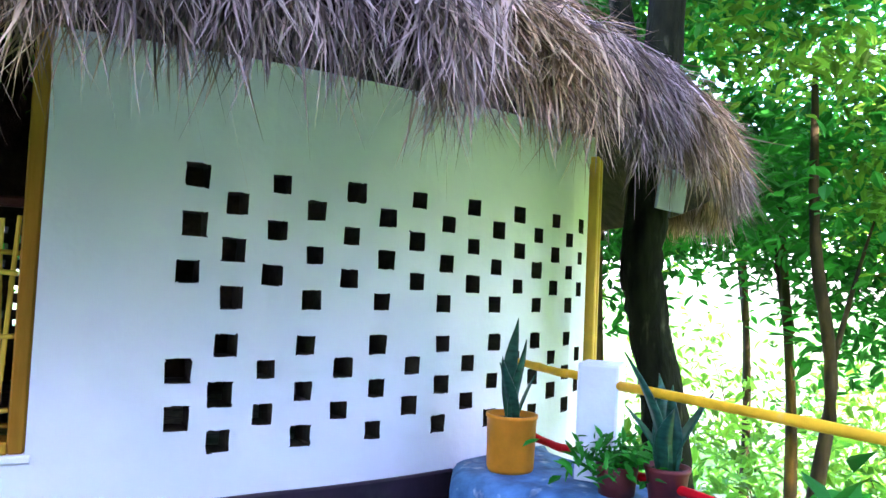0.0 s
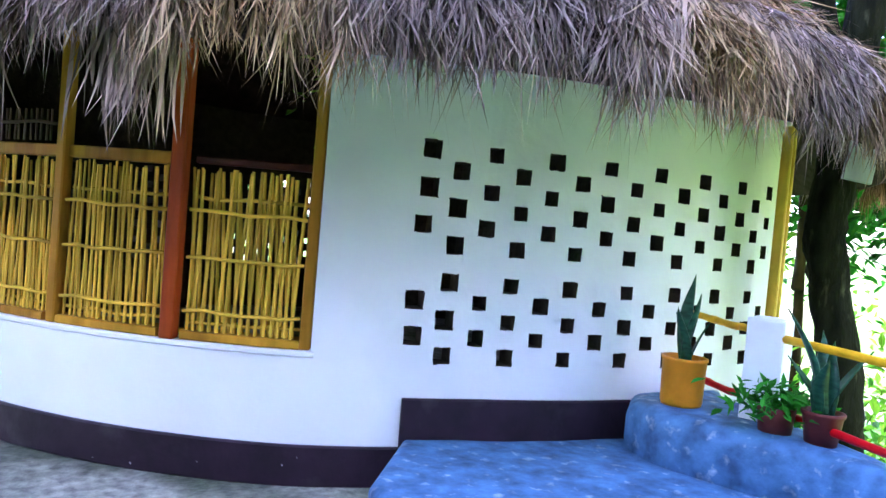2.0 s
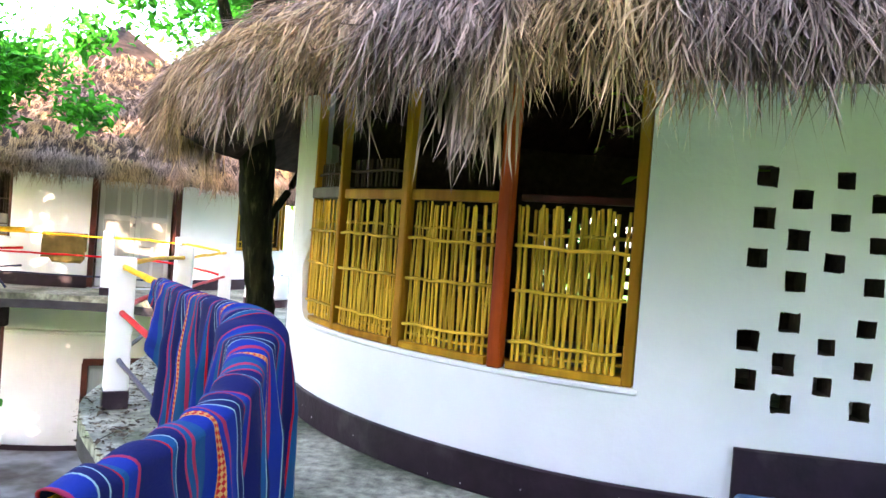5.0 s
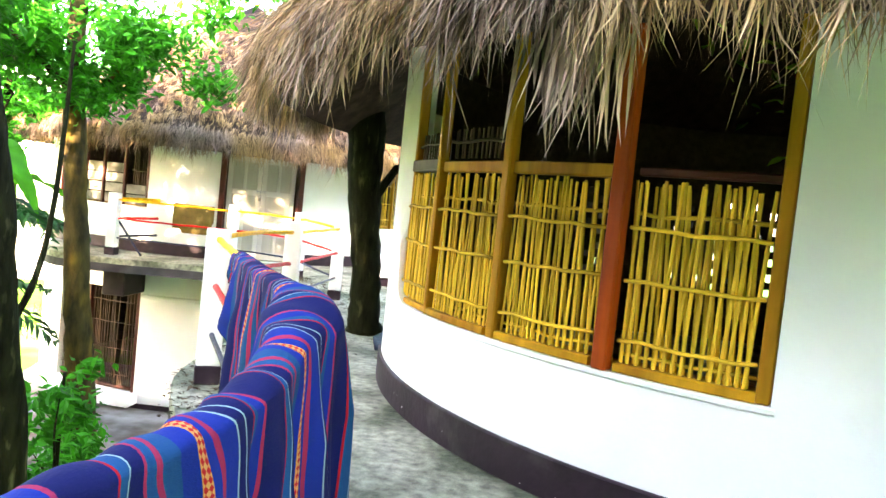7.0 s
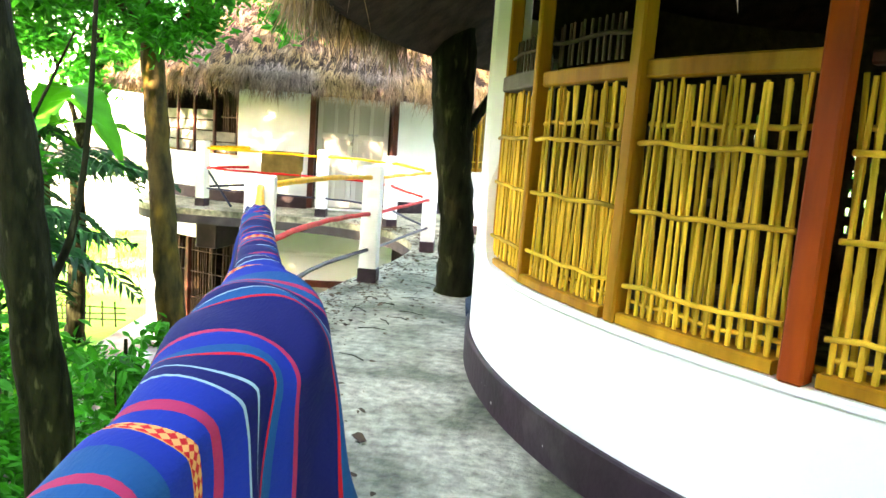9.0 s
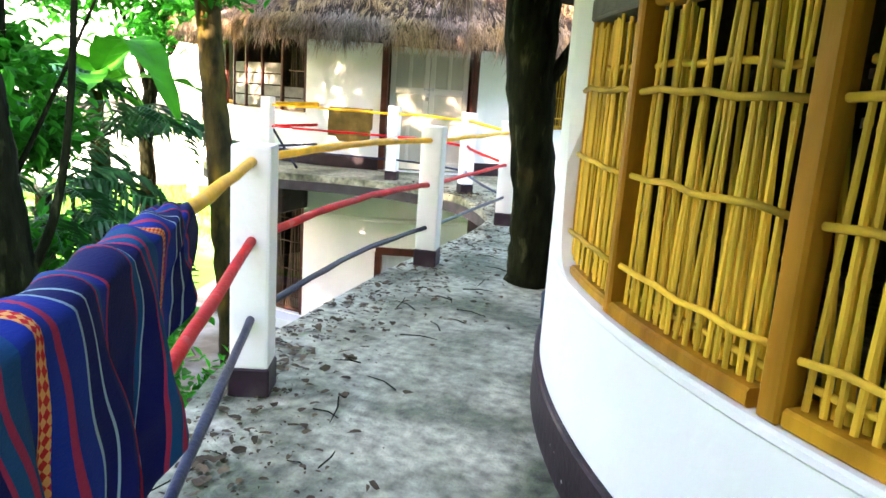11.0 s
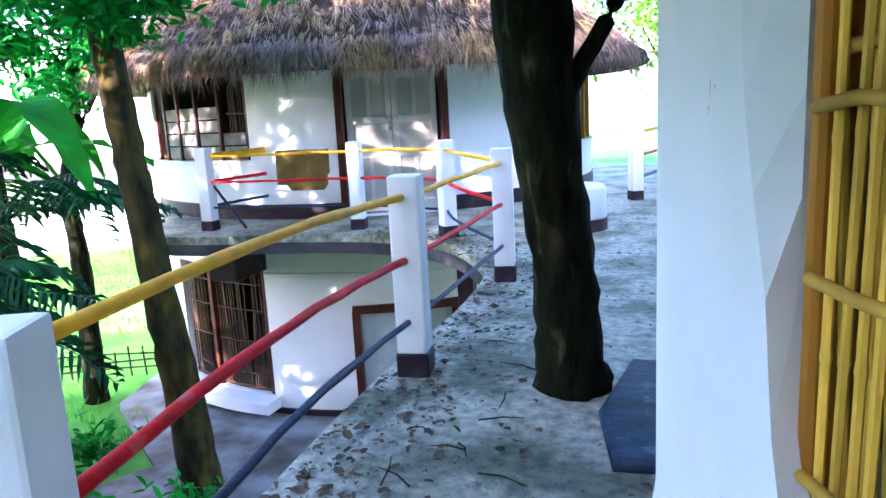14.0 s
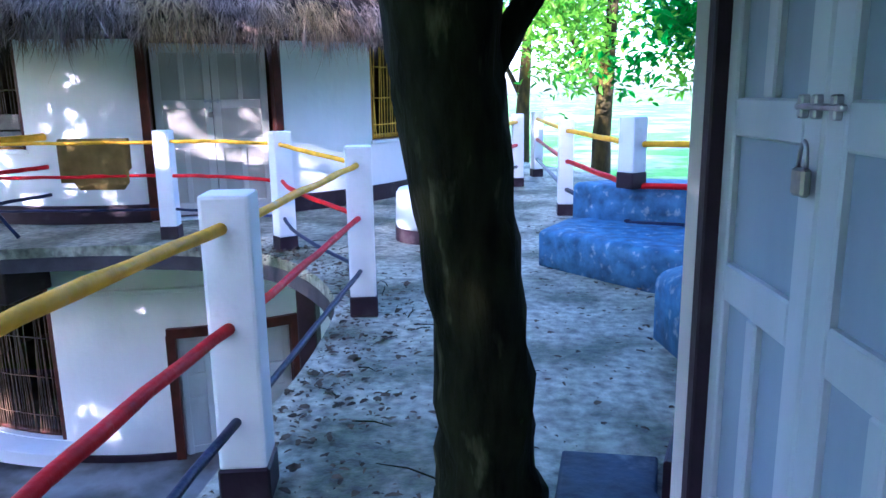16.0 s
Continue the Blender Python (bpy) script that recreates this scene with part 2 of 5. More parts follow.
def cloth_material():
    m = bpy.data.materials.new("striped_woven_cloth")
    m.use_nodes = True
    N, L = m.node_tree.nodes, m.node_tree.links
    b = N["Principled BSDF"]
    b.inputs["Roughness"].default_value, b.inputs["Specular IOR Level"].default_value = 0.9, 0.15
    uv = N.new("ShaderNodeUVMap")
    sep = N.new("ShaderNodeSeparateXYZ")
    L.new(uv.outputs[0], sep.inputs[0])
    fr = N.new("ShaderNodeMath")
    fr.operation = "FRACT"
    mul = N.new("ShaderNodeMath")
    mul.operation = "MULTIPLY"
    mul.inputs[1].default_value = 1.75
    L.new(sep.outputs[0], mul.inputs[0])
    L.new(mul.outputs[0], fr.inputs[0])
    cr = N.new("ShaderNodeValToRGB")
    cr.color_ramp.interpolation = "CONSTANT"
    navy, blue, teal, pink, red, pale, gold = (0.004, 0.006, 0.052), (0.005, 0.018, 0.15), (0.003, 0.045, 0.12), (0.26, 0.018, 0.05), (0.30, 0.006, 0.012), (0.18, 0.27, 0.28), (0.45, 0.18, 0.04)
    stops = [(0.0, navy), (0.07, pink), (0.085, blue), (0.15, teal), (0.19, red), (0.20, navy), (0.27, pale), (0.278, navy), (0.32, pale), (0.328, blue), (0.40, pink), (0.43, blue), (0.49, gold), (0.54, blue), (0.62, teal), (0.68, pink), (0.70, teal), (0.735, pink), (0.75, navy), (0.82, pale), (0.828, teal), (0.88, red), (0.892, navy)]
    els = cr.color_ramp.elements
    for k, (p, c) in enumerate(stops):
        e = els[k] if k < 2 else els.new(p)
        e.position, e.color = p, (*c, 1)
    L.new(fr.outputs[0], cr.inputs[0])
    # woven diamonds inside the gold bands
    ck = N.new("ShaderNodeTexChecker")
    ck.inputs["Scale"].default_value = 1.0
    ck.inputs["Color1"].default_value, ck.inputs["Color2"].default_value = (0.50, 0.22, 0.06, 1), (0.34, 0.012, 0.012, 1)
    mp = N.new("ShaderNodeMapping")
    mp.inputs["Scale"].default_value, mp.inputs["Rotation"].default_value = (95, 60, 1), (0, 0, 0.75)
    L.new(uv.outputs[0], mp.inputs[0])
    L.new(mp.outputs[0], ck.inputs["Vector"])
    gt = N.new("ShaderNodeMath")
    gt.operation, gt.inputs[1].default_value = "COMPARE", 0.515
    gt.inputs[2].default_value = 0.024
    L.new(fr.outputs[0], gt.inputs[0])
    mx = N.new("ShaderNodeMix")
    mx.data_type = "RGBA"
    L.new(gt.outputs[0], mx.inputs[0])
    L.new(cr.outputs[0], mx.inputs[6])
    L.new(ck.outputs[0], mx.inputs[7])
    L.new(mx.outputs[2], b.inputs["Base Color"])
    wv = N.new("ShaderNodeTexNoise")
    wv.inputs["Scale"].default_value = 220
    bp = N.new("ShaderNodeBump")
    bp.inputs["Strength"].default_value, bp.inputs["Distance"].default_value = 0.4, 0.003
    L.new(wv.outputs[0], bp.inputs["Height"])
    L.new(bp.outputs[0], b.inputs["Normal"])
    return m


M_CLOTH = cloth_material()


# ---- mesh helpers ----
H1, R1 = (2.42, 6.40), 3.63
H2, R2 = (-6.6, 17.05), 4.0


def mesh(name, verts, faces, material, parent=None, smooth=False, label=""):
    me = bpy.data.meshes.new(name)
    me.from_pydata([tuple(v) for v in verts], [], faces)
    me.materials.append(material)
    if smooth:
        me.polygons.foreach_set("use_smooth", [True] * len(me.polygons))
    me.update()
    ob = new(name, me)
    ob.parent = parent
    if label:
        ob["label"] = label
    return ob


def part(name, bm, material, parent=None, label="", smooth=False):
    me = bpy.data.meshes.new(name)
    bm.normal_update()
    bm.to_mesh(me)
    bm.free()
    me.materials.append(material)
    if smooth:
        me.polygons.foreach_set("use_smooth", [True] * len(me.polygons))
    ob = new(name, me)
    ob.parent = parent
    if label:
        ob["label"] = label
    return ob


def thing(name, label, category, group="", kind="", at=(0, 0, 0)):
    ob = new(name)
    ob.location = at
    bpy.context.view_layer.update()
    return tagged(ob, label, category, group, kind)


def box_bm(w, d, h, m=None, bevel=0.01, seg=1):
    bm = bmesh.new()
    bmesh.ops.create_cube(bm, size=1.0)
    bmesh.ops.scale(bm, vec=(w, d, h), verts=bm.verts)
    if bevel:
        bmesh.ops.bevel(bm, geom=bm.edges[:], offset=bevel, segments=seg, affect="EDGES", profile=0.6)
    if m is not None:
        bm.transform(m)
    return bm


def tube(points, radii, sides=8, rough=0.0, cap=True, seed=0):
    """Verts and faces of a tube along points."""
    pts = [Vector(p) for p in points]
    verts, faces = [], []
    rnd = random.Random(seed)
    up = Vector((0.13, 0.31, 0.94))
    for i, p in enumerate(pts):
        d = (pts[min(i + 1, len(pts) - 1)] - pts[max(i - 1, 0)]).normalized()
        if abs(d.dot(up)) > 0.95:
            side = d.cross(Vector((1, 0, 0))).normalized()
        else:
            side = d.cross(up).normalized()
        oth = d.cross(side).normalized()
        r = radii[i] if hasattr(radii, "__len__") else radii
        for k in range(sides):
            a = 2 * math.pi * k / sides
            rr = r * (1 + rough * rnd.uniform(-1, 1))
            verts.append(p + side * (math.cos(a) * rr) + oth * (math.sin(a) * rr))
    for i in range(len(pts) - 1):
        for k in range(sides):
            a, b2 = i * sides + k, i * sides + (k + 1) % sides
            faces.append((a, b2, b2 + sides, a + sides))
    if cap:
        faces.append(tuple(range(sides))[::-1])
        faces.append(tuple(range((len(pts) - 1) * sides, len(pts) * sides)))
    return verts, faces


def spline(points, n=8):
    """Catmull-Rom through points, n steps a span."""
    p = [Vector(q) for q in points]
    p = [p[0] * 2 - p[1]] + p + [p[-1] * 2 - p[-2]]
    out = []
    for i in range(1, len(p) - 2):
        for k in range(n):
            t = k / n
            out.append(0.5 * ((2 * p[i]) + (p[i + 1] - p[i - 1]) * t + (2 * p[i - 1] - 5 * p[i] + 4 * p[i + 1] - p[i + 2]) * t * t + (3 * p[i] - p[i - 1] - 3 * p[i + 1] + p[i + 2]) * t ** 3))
    out.append(p[-2])
    return out


def swell(c, deg):
    """The first hut is not quite round: its pierced side bulges outwards."""
    if c is not H1:
        return 0.0
    return float(np.interp(deg % 360, (243, 253, 259, 266, 273, 281, 290, 297, 312, 330), (0, -0.045, -0.05, 0.0, 0.06, 0.15, 0.26, 0.30, 0.2, 0.0)))


def polar(c, r, deg, z):
    if r > 3.0:
        r += swell(c, deg)
    return Vector((c[0] + r * math.cos(radians(deg)), c[1] + r * math.sin(radians(deg)), z))


def curved_wall(name, c, R, thick, a0, a1, z0, z1, holes, material, parent, step=2.0, jitter=0.0, dark_inside=None):
    """A wall round c from angle a0 to a1 with openings (a, b, za, zb) cut through it."""
    A = {a0, a1, *(a0 + step * k for k in range(1, int((a1 - a0) / step) + 1) if a0 + step * k < a1 - 0.05)}
    Z = {z0, z1}
    for a, b2, za, zb in holes:
        A |= {max(a0, a), min(a1, b2)}
        Z |= {max(z0, za), min(z1, zb)}
    A, Z = sorted(A), sorted(Z)
    na, nz = len(A), len(Z)
    solid = np.ones((na - 1, nz - 1), bool)
    Am, Zm = np.array(A), np.array(Z)
    ac, zc = (Am[1:] + Am[:-1]) / 2, (Zm[1:] + Zm[:-1]) / 2
    for a, b2, za, zb in holes:
        solid[np.ix_((ac > a) & (ac < b2), (zc > za) & (zc < zb))] = False
    rnd = np.random.RandomState(5)
    verts, faces, inner, cut = [], [], [], []
    small = np.zeros_like(solid)
    for a, b2, za, zb in holes:
        if b2 - a < 4:
            small[np.ix_((ac > a) & (ac < b2), (zc > za) & (zc < zb))] = True
    for r in (R, R - thick):
        for i in range(na):
            for j in range(nz):
                da, dz = (rnd.uniform(-1, 1, 2) * jitter) if 0 < j < nz - 1 and 0 < i < na - 1 and (251 < A[i] < 293 or 72 < A[i] < 150) else (0, 0)
                verts.append(polar(c, r, A[i] + math.degrees(da / R), Z[j] + dz))
    off = na * nz
    idx = lambda i, j, s: s * off + i * nz + j
    for i in range(na - 1):
        for j in range(nz - 1):
            if not solid[i, j]:
                continue
            faces.append((idx(i, j, 0), idx(i + 1, j, 0), idx(i + 1, j + 1, 0), idx(i, j + 1, 0)))
            inner.append((idx(i, j, 1), idx(i, j + 1, 1), idx(i + 1, j + 1, 1), idx(i + 1, j, 1)))
            for di, dj, e in ((-1, 0, ((i, j), (i, j + 1))), (1, 0, ((i + 1, j + 1), (i + 1, j))), (0, -1, ((i + 1, j), (i, j))), (0, 1, ((i, j + 1), (i + 1, j + 1)))):
                ii, jj = i + di, j + dj
                if not (0 <= ii < na - 1 and 0 <= jj < nz - 1) or not solid[ii, jj]:
                    (p, q), (s, t) = e
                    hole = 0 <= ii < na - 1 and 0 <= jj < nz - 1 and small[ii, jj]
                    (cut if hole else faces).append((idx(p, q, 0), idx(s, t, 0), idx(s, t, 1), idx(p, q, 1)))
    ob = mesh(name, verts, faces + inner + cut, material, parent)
    # Inner faces and small-hole reveals take a colour darkened as shade.
    if dark_inside:
        ob.data.materials.append(dark_inside)
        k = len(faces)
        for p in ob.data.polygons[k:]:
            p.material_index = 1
    return ob


def ring(name, c, profile, a0, a1, material, parent, step=2.0, smooth=True, label="", close=True):
    """Sweep a profile of (r, z) round c from a0 to a1 degrees."""
    n = max(2, int(round((a1 - a0) / step)) + 1)
    verts, faces = [], []
    k = len(profile)
    for i in range(n):
        for r, z in profile:
            verts.append(polar(c, r, a0 + (a1 - a0) * i / (n - 1), z))
    for i in range(n - 1):
        for j in range(k if close else k - 1):
            a, b2 = i * k + j, i * k + (j + 1) % k
            faces.append((a, a + k, b2 + k, b2))
    if close:
        faces.append(tuple(range(k)))
        faces.append(tuple(range((n - 1) * k, n * k))[::-1])
    return mesh(name, verts, faces, material, parent, smooth, label)


def strands(name, P, D, length, width, sag, material, parent, seed=3, curl=0.12):
    """Many tapered grass strands, from points P along unit ways D."""
    rnd = np.random.RandomState(seed)
    n = len(P)
    up = np.array([0, 0, 1.0])
    S = np.cross(D, up)
    S /= np.linalg.norm(S, axis=1)[:, None] + 1e-6
    S = S + rnd.normal(0, 0.35, (n, 3))
    S /= np.linalg.norm(S, axis=1)[:, None]
    bend = rnd.normal(0, curl, (n, 3))
    V = np.empty((n, 7, 3))
    for k, t in enumerate((0, 0.35, 0.7)):
        mid = P + D * (length * t)[:, None] + bend * (length * t * t)[:, None]
        mid[:, 2] -= sag * length * t * t
        w = (width * (0.7, 1.0, 0.65)[k])[:, None]
        V[:, 2 * k] = mid - S * w
        V[:, 2 * k + 1] = mid + S * w
    tip = P + D * length[:, None] + bend * length[:, None]
    tip[:, 2] -= sag * length
    V[:, 6] = tip
    base = (np.arange(n) * 7)[:, None]
    Q = np.concatenate([base + np.array([0, 1, 3, 2]), base + np.array([2, 3, 5, 4])])
    T = base + np.array([4, 5, 6])
    faces = [tuple(q) for q in Q.tolist()] + [tuple(q) for q in T.tolist()]
    return mesh(name, V.reshape(-1, 3).tolist(), faces, material, parent)


def leaf_cloud(name, C, size, material, parent, seed=1, aspect=0.42, droop=0.4, flat=0.5):
    """Leaves, each a folded blade of four faces, at centres C."""
    rnd = np.random.RandomState(seed)
    n = len(C)
    D = rnd.normal(0, 1, (n, 3))
    D[:, 2] = D[:, 2] * flat - droop
    D /= np.linalg.norm(D, axis=1)[:, None]
    S = np.cross(D, rnd.normal(0, 0.5, (n, 3)) + np.array([0, 0, 1.0]))
    S /= np.linalg.norm(S, axis=1)[:, None] + 1e-6
    Nn = np.cross(S, D)
    L = (size * rnd.uniform(0.6, 1.4, n))[:, None]
    w = L * aspect
    V = np.empty((n, 6, 3))
    V[:, 0] = C - D * L * 0.5
    V[:, 1] = C - D * L * 0.1 - S * w * 0.5 + Nn * w * 0.15
    V[:, 2] = C + D * L * 0.2 - S * w * 0.4 + Nn * w * 0.12
    V[:, 3] = C + D * L * 0.5 - Nn * w * 0.2
    V[:, 4] = C + D * L * 0.2 + S * w * 0.4 + Nn * w * 0.12
    V[:, 5] = C - D * L * 0.1 + S * w * 0.5 + Nn * w * 0.15
    base = (np.arange(n) * 6)[:, None]
    Q = np.concatenate([base + np.array([0, 1, 2, 3]), base + np.array([0, 3, 4, 5])])
    return mesh(name, V.reshape(-1, 3).tolist(), [tuple(q) for q in Q.tolist()], material, parent)


# ---- the ground and the raised walkway ----
GROUND = -3.0


def build_ground():
    n = 60
    xs = np.sign(np.linspace(-1, 1, n)) * np.abs(np.linspace(-1, 1, n)) ** 2.6 * 1500
    verts, faces = [], []
    for x in xs:
        for y in xs:
            h = 0.10 * noise.noise(Vector((x * 0.15, y * 0.15, 0))) if abs(x) < 60 and abs(y) < 60 else 0
            verts.append((x, y + 8, GROUND + min(0.0, h)))
    for i in range(n - 1):
        for j in range(n - 1):
            faces.append((i * n + j, (i + 1) * n + j, (i + 1) * n + j + 1, i * n + j + 1))
    tagged(mesh("ground", verts, faces, M_GROUND, smooth=True), "grassy ground with bare sandy patches", "ground", kind="structure")
    yard = [(-3.0, 3.0), (-8.2, 6.0), (-8.6, 9.4), (-7.6, 11.2), (-9.6, 12.8), (-10.4, 16), (-3, 16), (-1, 8)]
    bm = bmesh.new()
    f = bm.faces.new([bm.verts.new((x, y, GROUND)) for x, y in yard])
    r = bmesh.ops.extrude_face_region(bm, geom=[f])
    bmesh.ops.translate(bm, vec=(0, 0, 0.05), verts=[g for g in r["geom"] if isinstance(g, bmesh.types.BMVert)])
    bmesh.ops.recalc_face_normals(bm, faces=bm.faces)
    tagged(part("pavement", bm, M_YARD), "damp stained concrete yard below the walkway", "pavement", kind="structure")


EDGE = spline([(-1.95, -4.0, 0), (-1.55, -1.0, 0), (-1.25, 0.5, 0), (-1.15, 1.5, 0), (-1.25, 2.6, 0), (-1.95, 3.9, 0), (-2.5, 5.0, 0), (-2.62, 6.2, 0), (-2.66, 7.6, 0), (-2.62, 9.0, 0), (-2.78, 10.2, 0), (-3.5, 11.35, 0), (-4.5, 11.85, 0), (-5.6, 11.85, 0), (-6.6, 11.64, 0), (-7.5, 11.64, 0), (-8.1, 12.0, 0), (-8.7, 13.0, 0), (-9.5, 14.5, 0)], 5)


def build_walkway():
    rest = [(-11, 18), (-7, 22.2), (-1.5, 21), (0.2, 17.5), (0.9, 12.5), (3, 10.6), (6.2, 9), (6.3, 5), (4.3, 2.9), (3.35, 2.4), (3.12, 1.6), (2.75, 0.6), (2.4, -0.6), (2.2, -4)]
    line = [(p.x, p.y) for p in EDGE] + rest
    for name, za, zb, m, grow, label in (("floor", 0.0, -0.10, M_CONC, 0.0, "stained grey concrete walkway floor"), ("floor_edge_beam", -0.104, -0.24, M_EDGE, -0.02, "dark painted concrete edge beam of the walkway")):
        bm = bmesh.new()
        c = Vector((-2, 9))
        vs = [bm.verts.new((x, y, zb)) for x, y in line]
        f = bm.faces.new(vs)
        r = bmesh.ops.extrude_face_region(bm, geom=[f])
        bmesh.ops.translate(bm, vec=(0, 0, za - zb), verts=[g for g in r["geom"] if isinstance(g, bmesh.types.BMVert)])
        bmesh.ops.recalc_face_normals(bm, faces=bm.faces)
        tagged(part(name, bm, m), label, "floor", kind="structure")
    # piers under the slab
    for x, y, w in ((-3.60, 12.45, 0.20), (-2.3, 9.6, 0.3), (-2.3, 6.4, 0.3), (-1.9, 4.4, 0.3)):
        ob = part("pier", box_bm(w, w, 2.8, pose(x, y, -1.645), 0.015), M_BLACK)
        tagged(ob, "black painted square concrete pier under the walkway", "pier", "walkway piers")


    ob = part("corbel", box_bm(0.40, 0.9, 0.50, pose(-7.0, 12.75, -0.495), 0.015), M_BLACK)
    tagged(ob, "black painted short concrete corbel under the far terrace", "corbel")


build_ground()
build_walkway()


# ---- roofs ----
def thatched_roof(hut, c, Re, z_e, slope, count, near, seed):
    """Conical thatch: a core coloured dark as shade, a laid strand skin, a ragged hanging eave."""
    c = (c[0], c[1])
    top = z_e + 0.40 + (Re - 0.2) * slope
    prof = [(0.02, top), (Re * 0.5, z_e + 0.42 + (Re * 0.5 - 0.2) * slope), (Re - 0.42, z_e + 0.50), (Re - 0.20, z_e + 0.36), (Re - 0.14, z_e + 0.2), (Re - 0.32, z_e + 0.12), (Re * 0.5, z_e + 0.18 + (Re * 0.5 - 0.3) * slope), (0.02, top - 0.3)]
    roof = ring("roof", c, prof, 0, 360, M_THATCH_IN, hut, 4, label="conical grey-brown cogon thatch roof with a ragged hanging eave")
    rnd = np.random.RandomState(seed)
    a_lo, a_hi = near

    def clumps(ang, k, ph):
        return np.sin(ang * k + ph) * np.sin(ang * k * 0.37 + 2 * ph) + 0.5 * np.sin(ang * k * 2.3 + 3 * ph)

    P, D, Ln, W = [], [], [], []
    per = 9

    def add(p, d, length, width, spread):
        """Bundles of strands that share a lie."""
        d = d / np.linalg.norm(d, axis=1)[:, None]
        p, d, length = np.repeat(p, per, 0), np.repeat(d, per, 0), np.repeat(length, per)
        k = len(p)
        P.append(p + rnd.normal(0, 0.016, (k, 3)))
        D.append(d + rnd.normal(0, spread, (k, 3)))
        Ln.append(length * rnd.uniform(0.55, 1.2, k))
        W.append(rnd.uniform(*width, k))

    def angles(n):
        return np.radians(np.where(rnd.rand(n) < 0.9, rnd.uniform(a_lo, a_hi, n), rnd.uniform(0, 360, n)))

    n = count // per
    u = rnd.uniform(0.10, 1, n) ** 0.55
    ang = angles(n)
    r = u * (Re - 0.20)
    z = z_e + 0.46 + (Re - 0.24 - r) * slope + rnd.uniform(-0.04, 0.10, n) + 0.045 * np.sin(r * 22 + 2 * np.sin(ang * 17))
    z -= np.maximum(0, r - (Re - 0.55)) ** 2 * 0.9
    rad = np.stack([np.cos(ang), np.sin(ang), np.zeros(n)], 1)
    tan = np.stack([-np.sin(ang), np.cos(ang), np.zeros(n)], 1)
    d = rad + np.array([0, 0, -1.0]) * slope + tan * rnd.normal(0, 0.42, n)[:, None] + np.array([0, 0, 1.0]) * rnd.uniform(-0.15, 0.42, n)[:, None]
    add(np.stack([c[0] + r * np.cos(ang), c[1] + r * np.sin(ang), z], 1), d, rnd.uniform(0.14, 0.34, n), (0.0025, 0.0065), 0.13)
    n = int(count * 0.95) // per
    ang = angles(n)
    h = rnd.uniform(0, 1, n)
    r = Re - 0.34 + 0.24 * (1 - (h - 0.35) ** 2) + rnd.uniform(-0.08, 0.02, n)
    lumps = 0.05 * clumps(ang, 37, 0.0) + 0.04 * clumps(ang, 97, 1.3)
    z = z_e + 0.17 + 0.34 * h
    rad = np.stack([np.cos(ang), np.sin(ang), np.zeros(n)], 1)
    tan = np.stack([-np.sin(ang), np.cos(ang), np.zeros(n)], 1)
    d = rad * (0.10 + 0.55 * h)[:, None] + np.array([0, 0, -1.0]) * (0.95 - 0.35 * h)[:, None] + tan * (rnd.normal(0, 0.32, n) + 0.15 * clumps(ang, 83, 2.1))[:, None]
    add(np.stack([c[0] + r * np.cos(ang), c[1] + r * np.sin(ang), z], 1), d, rnd.uniform(0.10, 0.25, n) + np.clip(lumps, -0.05, 0.11) + 0.10 * (rnd.rand(n) > 0.98), (0.002, 0.0058), 0.10)
    P, D, Ln, W = np.concatenate(P), np.concatenate(D), np.concatenate(Ln), np.concatenate(W)
    D /= np.linalg.norm(D, axis=1)[:, None]
    s = strands("thatch", P, D, Ln, W, 0.15, M_THATCH, roof, seed, 0.2)
    s["kind"] = "stuff"
    return roof


def thatch_tuft(hut, c, r, deg, z, n, reach, seed):
    rnd = np.random.RandomState(seed)
    ang = np.radians(deg + rnd.normal(0, 1.0, n))
    P = np.stack([c[0] + r * np.cos(ang), c[1] + r * np.sin(ang), z + rnd.uniform(-0.05, 0.12, n)], 1)
    D = np.stack([0.12 * np.cos(ang), 0.12 * np.sin(ang), -np.ones(n)], 1) + rnd.normal(0, 0.10, (n, 3))
    D /= np.linalg.norm(D, axis=1)[:, None]
    s = strands("thatch_tuft", P, D, rnd.uniform(0.4, 1.0, n) * reach, rnd.uniform(0.005, 0.012, n), 0.05, M_THATCH, hut, seed)
    s["kind"] = "stuff"


# ---- bamboo screens ----
SLAT = {}


def slat_mesh(h, dark=False):
    """A split bamboo slat of height h, with nodes."""
    if (h, dark) not in SLAT:
        v, f = [], []
        zs = [0, 0.33 * h, 0.34 * h, 0.36 * h, 0.68 * h, 0.69 * h, 0.71 * h, h]
        rr = [1, 0.95, 1.15, 0.95, 0.95, 1.12, 0.95, 0.85]
        for z, k in zip(zs, rr):
            for a in range(6):
                v.append((0.0098 * k * math.cos(a * math.pi / 3), 0.0065 * k * math.sin(a * math.pi / 3), z))
        for i in range(len(zs) - 1):
            for a in range(6):
                b2 = (a + 1) % 6
                f.append((i * 6 + a, i * 6 + b2, i * 6 + 6 + b2, i * 6 + 6 + a))
        f.append((5, 4, 3, 2, 1, 0))
        me = bpy.data.meshes.new("slat")
        me.from_pydata(v, [], f)
        me.materials.append(M_SHADESLAT if dark else M_BAMBOO)
        SLAT[h, dark] = me
    return SLAT[h, dark]


